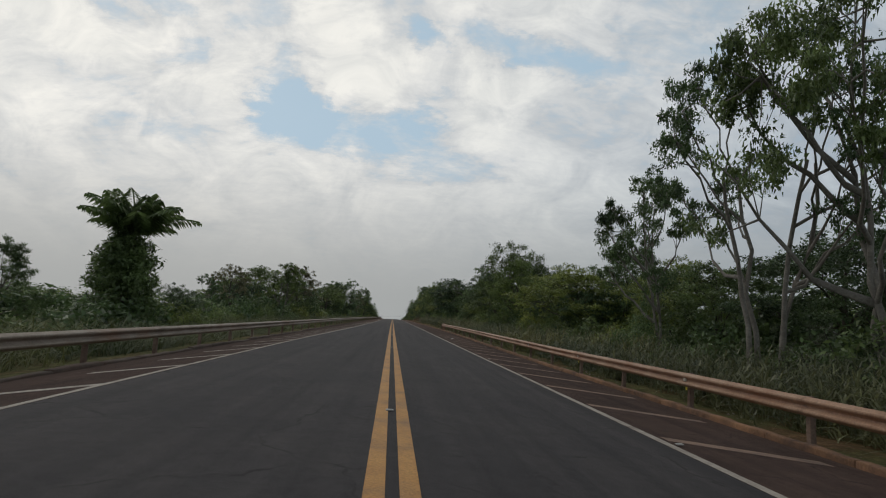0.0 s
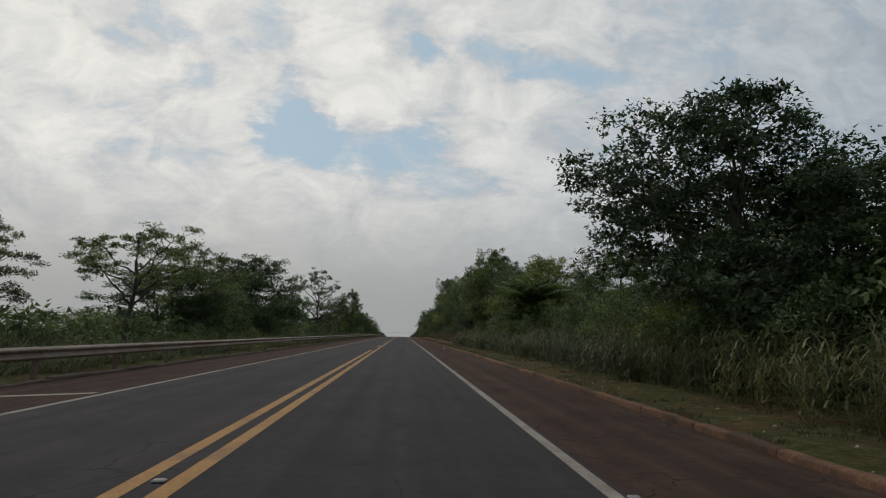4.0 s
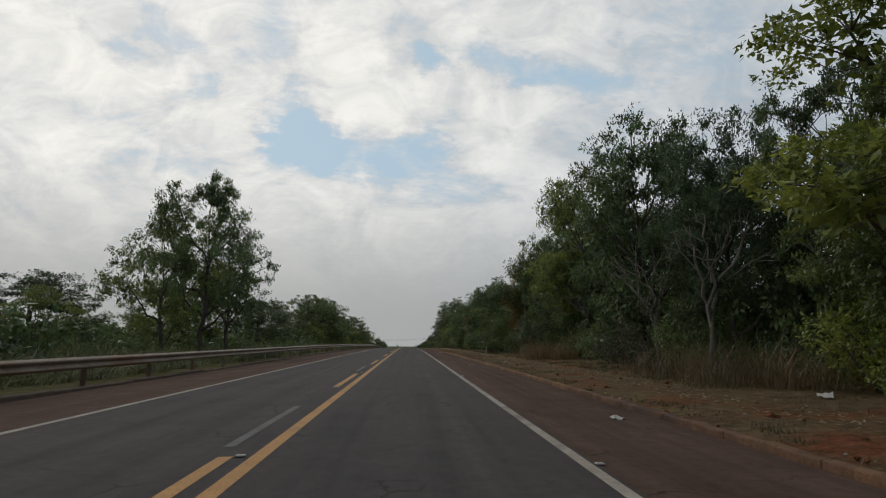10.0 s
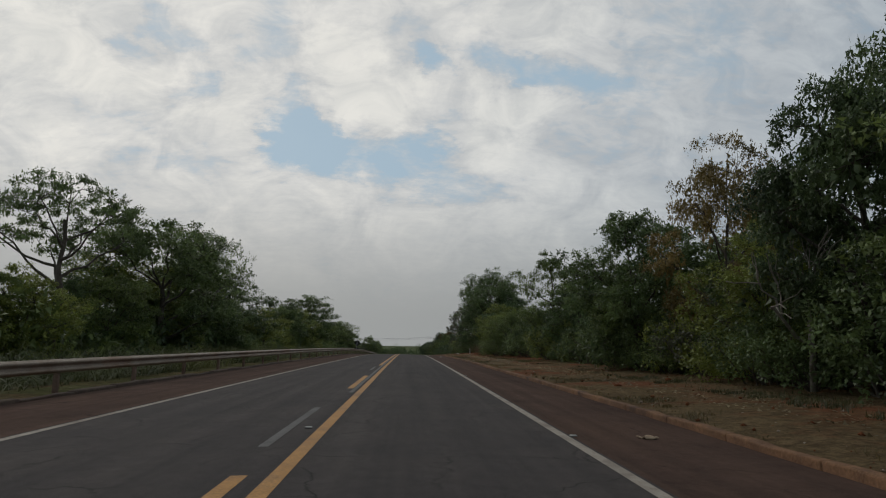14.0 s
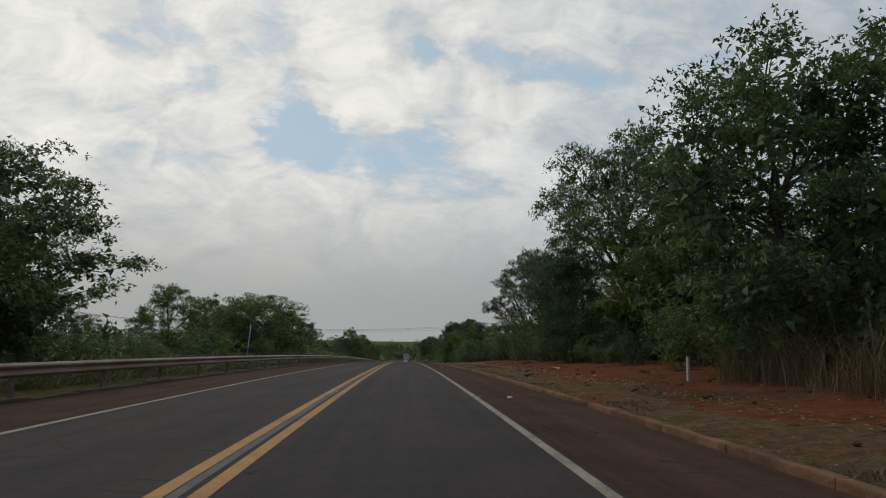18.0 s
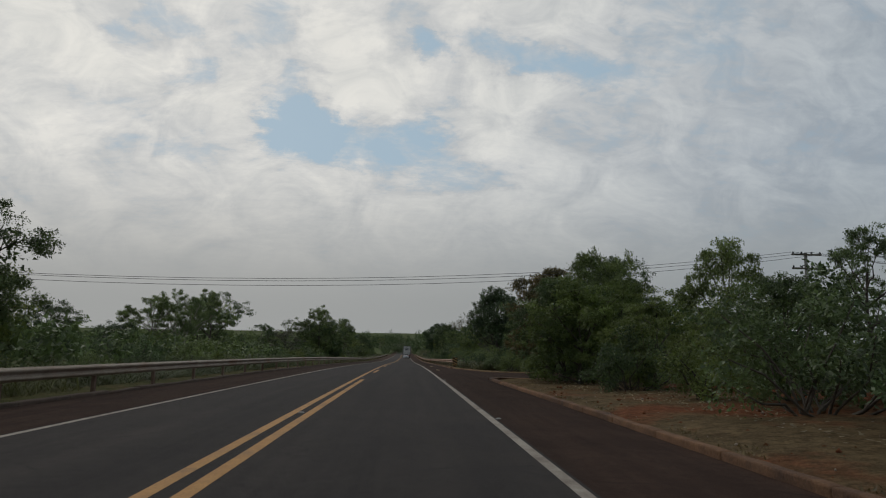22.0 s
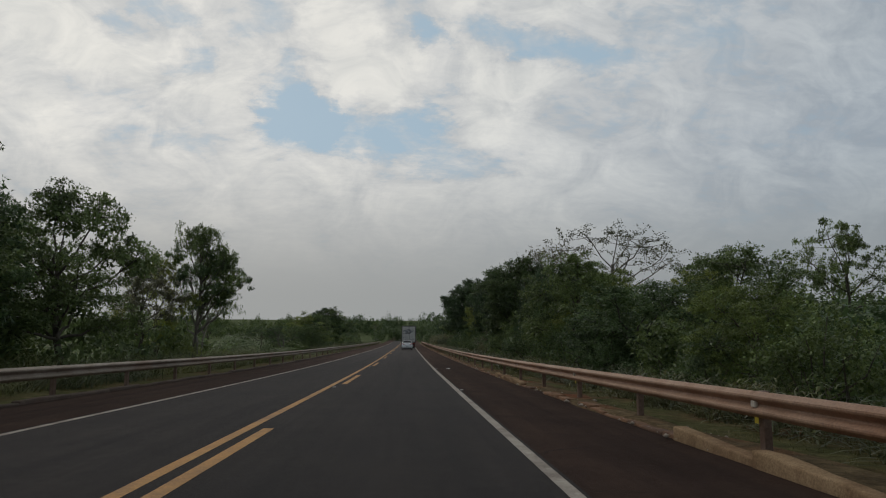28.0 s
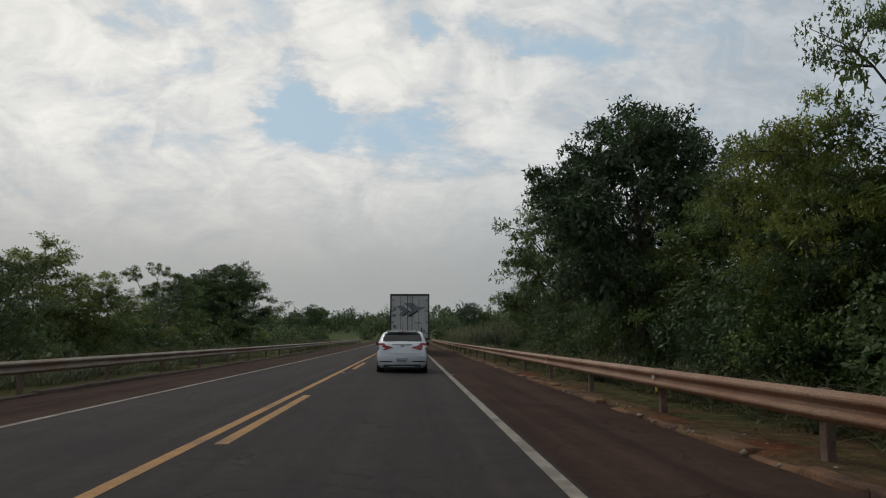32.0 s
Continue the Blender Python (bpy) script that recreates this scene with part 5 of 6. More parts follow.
YELLOW_SHEET = plain("yellow_reflector", (0.62, 0.50, 0.05), 0.35)
DUSTY_YELLOW = surface("dusty_yellow_sheet", (0.42, 0.25, 0.06), (0.52, 0.33, 0.09), 6, 0.6, 0.05, 40, (0.34, 0.19, 0.08))
PALE_SHEET = plain("pale_reflector", (0.55, 0.50, 0.42), 0.4)
BLACK = plain("black_paint", (0.012, 0.012, 0.012), 0.5)
POST_ME, BOLT_ME = post_mesh(), bolt_mesh()
STICKER = from_bm("reflector", box_bm(0.10, 0.106, -0.04, 0.04, 0.36, 0.50, 0.002), YELLOW_SHEET)
CAT_EYE = from_bm("delineator", box_bm(0.0, 0.05, -0.05, 0.05, -0.035, 0.045, 0.012), PALE_SHEET)


def guardrail(s0, s1, x, face, top, mat, label, marks):
    """A W-beam rail on posts 4 m apart; face +1 turns its front to +x."""
    rail = tagged(new("guardrail"), label, "guardrail")
    rail.matrix_basis = pose(x, s0, float(surf(s0, x)))
    back = rail.matrix_basis.inverted()
    beam = beam_mesh(mat)
    turn = 0 if face > 0 else 180
    k, s = 0, s0
    while s < s1 - 0.1:
        z0, z1 = float(surf(s, x)), float(surf(s + 4, x))
        tilt = math.degrees(math.atan2(z1 - z0, 4.0))
        if face > 0:
            m = pose(x, s, z0 + top - 0.155, tilt, 0, 0)
        else:
            m = pose(x, s + 4, z1 + top - 0.155, -tilt, 0, 180)
        child("beam", beam, rail, back @ m)
        lean = 2.5 * noise.noise((s * 0.7, x, 0))
        p = child("post", POST_ME, rail, back @ pose(x - face * 0.10, s, z0 + top - 0.74, lean, lean * 0.6, turn))
        if marks and k % 2 == 0:
            child("reflector", STICKER, p, label="yellow reflective sticker")
            child("delineator", CAT_EYE, rail, back @ pose(x + face * 0.005, s, z0 + top - 0.155, 0, 0, turn), "pale square delineator")
        s, k = s + 4, k + 1
    return rail


guardrail(-26.5, 81, 6.65, -1, 0.80, STEEL, "rust-dusted steel W-beam guardrail on dark posts", True)
guardrail(501.4, 741, 6.25, -1, 0.78, STEEL, "rust-dusted steel W-beam guardrail with yellow reflectors", True)
guardrail(-26, 742, -6.55, 1, 0.79, OLD_STEEL, "weathered grey steel W-beam guardrail along the far lane", False)

# the rail's ends
end = tagged(new("terminal_post"), "wide rust-brown end post closing the guardrail", "post")
end.matrix_basis = pose(6.75, 81.7, float(surf(81.7, 6.4)))
part("plate", box_bm(-0.05, 0.30, -0.03, 0.03, -0.3, 0.86, 0.015), STEEL, end)
part("post", box_bm(-0.22, -0.08, -0.07, 0.07, -0.3, 0.74, 0.01), POST, end)


def hazard_board(s, x):
    board = tagged(new("hazard_marker"), "upright board striped yellow and black at the rail's end", "road sign")
    board.matrix_basis = pose(x, s, float(surf(s, x)), 0, 0, 0)
    part("board", box_bm(-0.22, 0.22, -0.012, 0.012, 0.28, 0.98, 0.006), DUSTY_YELLOW, board)
    part("post", box_bm(-0.05, 0.05, 0.014, 0.09, -0.4, 0.9, 0.008), POST, board)
    for k in range(4):
        b = bmesh.new()
        z = 0.20 + k * 0.24
        pts = [(-0.22, z + 0.20), (-0.22, z + 0.32), (0.22, z + 0.10), (0.22, z - 0.02)]
        pts = [(px, min(max(pz, 0.285), 0.975)) for px, pz in pts]
        if abs(pts[0][1] - pts[1][1]) < 0.01 and abs(pts[2][1] - pts[3][1]) < 0.01:
            continue
        lo = [b.verts.new((px, -0.016, pz)) for px, pz in pts]
        hi = [b.verts.new((px, -0.011, pz)) for px, pz in pts]
        b.faces.new(lo), b.faces.new(hi[::-1])
        for i in range(4):
            b.faces.new((lo[i], hi[i], hi[(i + 1) % 4], lo[(i + 1) % 4]))
        part("stripe", b, BLACK, board, "black slanting stripe")
    return board


hazard_board(501.0, 6.38)


# ---------------------------------------------------------------- kerbs
def kerb_piece(length, w, h, mat, seed):
    b = box_bm(-w / 2, w / 2, 0.002, length - 0.002, -0.15, h, 0.03, 2)
    bmesh.ops.subdivide_edges(b, edges=[e for e in b.edges if abs(e.verts[0].co.y - e.verts[1].co.y) > length * 0.5], cuts=5)
    for v in b.verts:
        mid = math.sin(math.pi * min(1, max(0, v.co.y / length))) ** 0.5
        v.co.x += mid * 0.04 * noise.noise((v.co.x * 3 + seed, v.co.y * 1.7, v.co.z * 3))
        v.co.z += mid * 0.032 * noise.noise((v.co.x * 3, v.co.y * 1.5 + seed, v.co.z * 3))
    return from_bm("kerb_stone", b, mat, True)


def kerb_row(s0, s1, x_of, pieces, length, label, drop=0.0, skip=0.0, seed=1):
    g = random.Random(seed)
    row = tagged(new("kerb"), label, "kerb", kind="structure")
    s = s0
    while s < s1:
        if g.random() >= skip:
            x = x_of(s)
            z0, z1 = float(surf(s, x)), float(surf(s + length, x_of(s + length)))
            turn = -math.degrees(math.atan2(x_of(s + length) - x, length))
            child("kerb_stone", g.choice(pieces), row, pose(x, s, z0 - drop * g.random(), math.degrees(math.atan2(z1 - z0, length)), g.uniform(-1, 1), turn + g.uniform(-0.15, 0.15)))
        s += length
    return row


OCHRE = [kerb_piece(2.0, 0.18, 0.11, KERB, k) for k in range(6)]
LOW = [kerb_piece(0.9, 0.22, 0.10, KERB, k + 7) for k in range(4)]
PALE_LOW = [kerb_piece(0.9, 0.2, 0.11, PALE_KERB, k + 30) for k in range(3)]
PALE = [kerb_piece(2.0, 0.2, 0.085, PALE_KERB, k + 20) for k in range(3)]
DARK = [kerb_piece(2.0, 0.2, 0.10, DARK_KERB, k + 40) for k in range(4)]
kerb_row(-26, 474, lambda s: right_edge(s) + 0.1, OCHRE, 2.0, "ochre-stained concrete kerb, chipped and dusty")
kerb_row(499, 740, lambda s: right_edge(max(s, 506)) + 0.08, LOW, 0.9, "broken low kerb stones half buried in soil", 0.08, 0.12, 2)
kerb_row(-26, 740, lambda s: -6.3, DARK, 2.0, "low dirt-dark kerb below the far guardrail", 0.05, 0.0, 3)
for s in (554.8, 556.8, 570.6, 572.6, 574.6, 616.2, 618.2, 620.2):
    ob = tagged(new("kerb_block", PALE[int(s) % 3]), "newer pale concrete kerb block", "kerb", "pale kerb blocks", "structure")
    ob.matrix_basis = pose(right_edge(s) + 0.05, s, float(surf(s, 5.7)), 0, 0, random.uniform(-1, 1))

# kerb round the corner of the side road
corner = tagged(new("kerb"), "pale curved kerb round the side road's corner", "kerb", kind="structure")
pts = [(5.95, 502.5), (6.45, 497), (7.25, 492), (8.3, 488.9), (10.2, 487.6), (13, 487.1), (16, 487)]
bx, by = np.array(pts).T
run = np.concatenate([[0], np.cumsum(np.hypot(np.diff(bx), np.diff(by)))])
for d0 in np.arange(0, run[-1] - 0.9, 0.9):
    xa, ya = np.interp(d0, run, bx), np.interp(d0, run, by)
    xb, yb = np.interp(d0 + 0.9, run, bx), np.interp(d0 + 0.9, run, by)
    child("kerb_stone", PALE_LOW[int(d0) % 3], corner, pose(xa, ya, float(surf(ya, xa)) - 0.02, 0, 0, math.degrees(math.atan2(-(xb - xa), yb - ya))))
for xa, ya, turn in ((5.95, 474.0, -35), (6.5, 474.75, -62), (7.3, 475.15, -80), (8.2, 475.3, -86), (9.1, 475.36, -88)):
    child("kerb_stone", LOW[int(xa * 3) % 4], corner, pose(xa, ya, float(surf(ya, xa)), 0, 0, turn))


# ---------------------------------------------------------------- vehicles
WHITE_PAINT = plain("white_car_paint", (0.82, 0.83, 0.84), 0.3, coat=0.6)
DARK_GLASS = plain("dark_window_glass", (0.012, 0.014, 0.016), 0.06, spec=0.6)
RED_LAMP = plain("red_lamp_glass", (0.38, 0.025, 0.022), 0.15, coat=0.5)
TYRE = surface("tyre_rubber", (0.014, 0.014, 0.014), (0.025, 0.024, 0.023), 6, 0.85, 0.2, 60)
RIM = plain("grey_rim", (0.32, 0.33, 0.34), 0.35, 0.8)
TRIM = plain("black_trim", (0.015, 0.015, 0.016), 0.55)
PLATE = plain("plate_white", (0.62, 0.64, 0.66), 0.45)
PLATE_BLUE = plain("plate_blue", (0.03, 0.07, 0.26), 0.45)
CHROME = plain("grey_trim", (0.45, 0.46, 0.47), 0.25, 0.9)


def wheel(parent, x, y, r, w, rim_r):
    b = bmesh.new()
    prof = [(r * 0.62, -w / 2), (r * 0.93, -w / 2), (r, -w * 0.36), (r, w * 0.36), (r * 0.93, w / 2), (r * 0.62, w / 2)]
    n = 26
    rings = [[b.verts.new((px, math.cos(a) * pr, math.sin(a) * pr)) for pr, px in prof] for a in (2 * math.pi * k / n for k in range(n))]
    for k in range(n):
        a, c = rings[k], rings[(k + 1) % n]
        for i in range(len(prof)):
            j = (i + 1) % len(prof)
            b.faces.new((a[i], a[j], c[j], c[i]))
    t = part("tyre", b, TYRE, parent, "black rubber tyre", True, pose(x, y, r))
    b = bmesh.new()
    bmesh.ops.create_cone(b, cap_ends=True, segments=22, radius1=rim_r, radius2=rim_r * 0.96, depth=w * 0.86, matrix=Matrix.Rotation(radians(90), 4, "Y"))
    bmesh.ops.create_cone(b, cap_ends=True, segments=10, radius1=rim_r * 0.3, radius2=rim_r * 0.25, depth=w * 0.98, matrix=Matrix.Rotation(radians(90), 4, "Y"))
    part("rim", b, RIM, t, "grey wheel rim")


def car_top(y):
    return float(np.interp(y, [0, 0.05, 0.14, 0.30, 0.50, 0.75, 1.15, 1.7, 2.2, 2.6, 2.95, 3.1, 3.5, 3.8, 3.92], [0.72, 0.98, 1.08, 1.16, 1.31, 1.46, 1.53, 1.54, 1.50, 1.33, 1.08, 1.0, 0.93, 0.80, 0.62]))


def car_ring(y):
    """Half outline of the body at y from the sill up to the top middle, mirrored."""
    end = min(1, (y + 0.02) / 0.28) * min(1, (3.96 - y) / 0.5)
    w = 0.80 + 0.065 * max(0, end) ** 0.5
    top = car_top(y)
    belt = min(1.02, top - 0.06)
    low = float(np.interp(y, [0, 0.2, 3.7, 3.92], [0.34, 0.24, 0.22, 0.34]))
    roof = w - (top - belt) * 0.38 if top > 1.02 else w - 0.10
    half = [(0.0, low), (w - 0.12, low), (w - 0.03, low + 0.08), (w, 0.56), (w + 0.004, 0.74 if belt > 0.74 else belt - 0.04), (w - 0.035, belt), (roof + 0.03, top - 0.075), (roof - 0.10, top - 0.018), (0.0, top)]
    return [(x, y, z) for x, z in half] + [(-x, y, z) for x, z in half[-2:0:-1]]


def hatchback(x, s):
    car = tagged(new("car"), "white five-door hatchback standing in the lane, seen from behind", "car")
    car.matrix_basis = pose(x, s, float(surf(s + 2, x)) + 0.0, math.degrees(math.atan(float(np.interp(s, GRADE_S, GRADE_G)))))
    ys = [0.0, 0.04, 0.10, 0.18, 0.30, 0.42, 0.58, 0.75, 0.95, 1.3, 1.75, 2.2, 2.45, 2.7, 2.95, 3.15, 3.5, 3.75, 3.88, 3.92]
    part("body", loft([car_ring(y) for y in ys], close=True), WHITE_PAINT, car, "glossy white body", True)

    def patch(name, pts, mat, label, thick=0.012, parent=car):
        b = bmesh.new()
        f = b.faces.new([b.verts.new(p) for p in pts])
        f.normal_update()
        nrm = f.normal.copy()
        r = bmesh.ops.extrude_face_region(b, geom=[f])
        bmesh.ops.translate(b, verts=[v for v in r["geom"] if isinstance(v, bmesh.types.BMVert)], vec=nrm * thick)
        bmesh.ops.bevel(b, geom=b.edges[:], offset=0.006, segments=1, affect="EDGES")
        return part(name, b, mat, parent, label)
    # rear window, wiper, spoiler lip
    patch("rear_window", [(-0.68, 0.30, 1.165), (0.68, 0.30, 1.165), (0.66, 0.47, 1.293), (0.60, 0.67, 1.415), (-0.60, 0.67, 1.415), (-0.66, 0.47, 1.293)], DARK_GLASS, "dark tinted rear window", 0.018)
    part("spoiler", box_bm(-0.56, 0.56, 0.62, 0.98, 1.465, 1.52, 0.02, 2), WHITE_PAINT, car, "white lip over the rear window")
    part("brake_light", box_bm(-0.14, 0.14, 0.60, 0.63, 1.485, 1.503, 0.006), RED_LAMP, car, "slim high brake light")
    part("antenna", loft([[(0.012, 1.02, 1.52), (0, 1.035, 1.52), (-0.012, 1.02, 1.52)], [(0.005, 0.86, 1.66), (0, 0.87, 1.66), (-0.005, 0.86, 1.66)]], close=True), TRIM, car)
    for sgn in (-1, 1):
        # wedge lamps that point inwards
        o = sgn
        pts = [(o * 0.845, 0.19, 1.085), (o * 0.855, 0.125, 0.865), (o * 0.60, 0.02, 0.85), (o * 0.30, 0.008, 0.945), (o * 0.55, 0.065, 1.005), (o * 0.62, 0.115, 1.085)]
        lamp = patch("tail_light", pts if sgn < 0 else pts[::-1], RED_LAMP, "red wedge-shaped tail light", 0.022)
        part("bumper_slot", box_bm(min(o * 0.78, o * 0.36), max(o * 0.79, o * 0.34), -0.018, 0.03, 0.45, 0.485, 0.008), TRIM, car, "thin dark slot in the bumper")
        m = part("mirror", box_bm(min(o * 0.86, o * 1.02), max(o * 0.86, o * 1.02), 2.42, 2.56, 0.98, 1.11, 0.03, 2), TRIM, car, "dark door mirror")
        patch("side_window", [(o * 0.82, 0.85, 1.09), (o * 0.845, 1.6, 0.985), (o * 0.845, 2.55, 0.985), (o * 0.715, 2.05, 1.42), (o * 0.70, 1.0, 1.435)] if sgn > 0 else [(o * 0.70, 1.0, 1.435), (o * 0.715, 2.05, 1.42), (o * 0.835, 2.55, 0.985), (o * 0.835, 1.6, 0.985), (o * 0.80, 0.85, 1.09)], DARK_GLASS, "dark side window", 0.02)
        part("roof_rail", box_bm(min(o * 0.50, o * 0.53), max(o * 0.50, o * 0.53), 0.85, 2.1, 1.515, 1.56, 0.012), TRIM, car, "dark roof rail")
        for y in (0.72, 3.24):
            wheel(car, o * 0.745, y, 0.31, 0.20, 0.20)
            b = bmesh.new()
            bmesh.ops.create_cone(b, cap_ends=True, segments=24, radius1=0.37, radius2=0.37, depth=0.10, matrix=pose(o * 0.825, y, 0.33) @ Matrix.Rotation(radians(90), 4, "Y"))
            part("wheel_arch", b, TRIM, car, "dark wheel arch")
    part("bumper_valance", box_bm(-0.64, 0.64, -0.012, 0.14, 0.215, 0.37, 0.03, 2), TRIM, car, "black lower bumper panel")
    part("bumper_lip", box_bm(-0.44, 0.44, -0.03, 0.05, 0.285, 0.305, 0.008), CHROME, car, "pale strip along the lower bumper")
    part("handle_bar", box_bm(-0.34, 0.34, 0.07, 0.11, 1.035, 1.053, 0.006), CHROME, car, "grey trim bar on the tailgate")
    b = bmesh.new()
    bmesh.ops.create_uvsphere(b, u_segments=14, v_segments=8, radius=1, matrix=Matrix.Translation((0, 0.06, 1.0)) @ Matrix.Diagonal((0.07, 0.03, 0.035, 1)))
    part("badge", b, CHROME, car, "oval grey maker's badge", True)
    part("tailgate_seam", box_bm(-0.50, 0.50, -0.002, 0.02, 0.72, 0.727), TRIM, car, "tailgate gap")
    plate = part("number_plate", box_bm(-0.20, 0.20, -0.022, 0.0, 0.44, 0.57, 0.005), PLATE, car, "pale number plate with a blue band")
    part("band", box_bm(-0.196, 0.196, -0.025, -0.021, 0.54, 0.567), PLATE_BLUE, plate, "blue band")
    for k in range(7):
        part("bar", box_bm(-0.165 + k * 0.048, -0.135 + k * 0.048, -0.025, -0.021, 0.46, 0.525), TRIM, plate, "dark bar")
    return car


BOX_WHITE = surface("trailer_white", (0.50, 0.49, 0.46), (0.60, 0.59, 0.56), 1.2, 0.55, 0.05, 20, (0.44, 0.42, 0.38))
BOX_FRAME = surface("trailer_frame", (0.055, 0.042, 0.04), (0.09, 0.068, 0.064), 2, 0.6, 0.1, 30)
GREY_MARK = plain("grey_mark", (0.20, 0.205, 0.215), 0.5)
RED_MARK = plain("red_reflective", (0.42, 0.03, 0.03), 0.4)


def box_truck(x, s):
    """A box semi-trailer, its doors to the camera, and its tractor."""
    t = tagged(new("truck"), "white box semi-trailer truck with grey arrow marks on its rear doors", "truck")
    t.matrix_basis = pose(x, s, float(surf(s + 6, x)) + 0.05, math.degrees(math.atan(float(np.interp(s, GRADE_S, GRADE_G)))))
    L, w, z0, z1 = 13.6, 1.3, 1.28, 4.28
    part("box", box_bm(-w, w, 0.06, L, z0, z1, 0.02), BOX_WHITE, t, "white box body")
    for sgn in (-1, 1):
        part("frame_side", box_bm(sgn * w - 0.05, sgn * w + 0.05, -0.02, 0.12, z0, z1, 0.012), BOX_FRAME, t, "dark brown-grey corner post")
        d = part("door", box_bm(min(sgn * 0.012, sgn * 1.245), max(sgn * 0.012, sgn * 1.245), 0.0, 0.058, z0 + 0.06, z1 - 0.1, 0.01), BOX_WHITE, t, "white rear door")
        for bx in (0.16, 0.62):
            part("lock_bar", box_bm(sgn * bx - 0.018, sgn * bx + 0.018, -0.035, 0.0, z0 + 0.02, z1 - 0.04, 0.008), BOX_FRAME if bx < 0.3 else GREY_MARK, d, "upright lock bar")
        for k in range(4):
            part("hinge", box_bm(min(sgn * 1.08, sgn * 1.27), max(sgn * 1.08, sgn * 1.27), -0.028, 0.002, z0 + 0.35 + k * 0.75, z0 + 0.43 + k * 0.75, 0.006), GREY_MARK, d, "grey hinge strap")
        # side lamps, flaps, wheels
        part("tail_light", box_bm(min(sgn * 0.78, sgn * 1.16), max(sgn * 0.78, sgn * 1.16), 0.10, 0.16, 0.92, 1.06, 0.012), RED_LAMP, t, "red tail light cluster")
        part("mud_flap", box_bm(min(sgn * 0.66, sgn * 1.25), max(sgn * 0.66, sgn * 1.25), 1.42, 1.44, 0.22, 1.0, 0.004), TRIM, t, "black rubber mud flap")
        for y in (2.0, 3.25, 4.5):
            wheel(t, sgn * 0.96, y, 0.5, 0.56, 0.29)
        for y in (12.2, 15.6):
            wheel(t, sgn * 1.0, y, 0.5, 0.5, 0.29)
    part("frame_top", box_bm(-w - 0.05, w + 0.05, -0.02, 0.12, z1 - 0.06, z1 + 0.06, 0.012), BOX_FRAME, t, "dark brown-grey top rail")
    part("frame_bottom", box_bm(-w - 0.05, w + 0.05, -0.02, 0.14, z0 - 0.12, z0 + 0.04, 0.012), BOX_FRAME, t, "dark brown-grey sill")
    part("chassis", box_bm(-0.5, 0.5, 0.3, L, 0.85, z0 - 0.1, 0.02), TRIM, t, "black chassis beams")
    bumper = part("underrun_bar", box_bm(-1.22, 1.22, 0.08, 0.2, 0.46, 0.60, 0.02), TRIM, t, "underrun bar with red and white strips")
    for k in range(8):
        part("strip", box_bm(-1.2 + k * 0.3, -0.92 + k * 0.3, 0.074, 0.082, 0.48, 0.58), RED_MARK if k % 2 else PLATE, bumper)
    part("plate", box_bm(-0.2, 0.2, 0.12, 0.14, 0.78, 0.90, 0.004), PLATE, t, "pale plate")
    # grey arrow shapes over both doors
    def arrow(x0, wide, z, hgt, mat, y):
        b = bmesh.new()
        pts = [(x0, z + hgt), (x0 + wide * 0.55, z + hgt), (x0 + wide, z + hgt * 0.35), (x0 + wide * 0.45, z - hgt * 0.3), (x0 + wide * 0.2, z - hgt * 0.3), (x0 + wide * 0.5, z + hgt * 0.25)]
        lo, hi = [b.verts.new((px, y, pz)) for px, pz in pts], [b.verts.new((px, y + 0.004, pz)) for px, pz in pts]
        b.faces.new(lo), b.faces.new(hi[::-1])
        for i in range(6):
            b.faces.new((lo[i], hi[i], hi[(i + 1) % 6], lo[(i + 1) % 6]))
        part("arrow_mark", b, mat, t, "painted grey arrow shape")
    arrow(-0.98, 0.95, 3.02, 0.5, GREY_MARK, -0.006)
    arrow(-0.42, 1.15, 3.06, 0.66, GREY_MARK, -0.011)
    part("arrow_shadow", loft([[(-0.62, -0.016, 2.80), (-0.42, -0.016, 2.80), (0.06, -0.016, 3.16), (-0.08, -0.016, 3.16)], [(-0.62, -0.012, 2.80), (-0.42, -0.012, 2.80), (0.06, -0.012, 3.16), (-0.08, -0.012, 3.16)]], close=True), BLACK, t, "black underline of the arrow")
    part("arrow_shadow", loft([[(-0.16, -0.016, 2.78), (0.06, -0.016, 2.78), (0.66, -0.016, 3.2), (0.50, -0.016, 3.2)], [(-0.16, -0.012, 2.78), (0.06, -0.012, 2.78), (0.66, -0.012, 3.2), (0.50, -0.012, 3.2)]], close=True), BLACK, t, "black underline of the arrow")
    part("arrow_tip", loft([[(0.60, -0.016, 3.44), (1.10, -0.016, 3.46), (0.72, -0.016, 3.2)], [(0.60, -0.012, 3.44), (1.10, -0.012, 3.46), (0.72, -0.012, 3.2)]], close=True), GREY_MARK, t)
    for bx, bz, bw, bh in ((-1.02, 3.3, 0.2, 0.26), (-1.06, 2.86, 0.26, 0.2), (-1.02, 2.1, 0.2, 0.24), (-0.6, 1.72, 0.3, 0.14), (0.42, 1.72, 0.26, 0.14), (0.56, 2.36, 0.5, 0.07), (0.98, 1.8, 0.16, 0.2)):
        part("notice", box_bm(bx - bw / 2, bx + bw / 2, -0.006, -0.001, bz - bh / 2, bz + bh / 2), GREY_MARK, t, "small grey notice")
    part("handle_plate", box_bm(0.78, 0.86, -0.03, -0.002, 1.62, 2.06, 0.01), TRIM, t, "dark upright door catch")
    cab = part("cab", box_bm(-1.22, 1.22, 14.1, 16.4, 0.75, 3.55, 0.12, 3), BOX_WHITE, t, "white tractor cab")
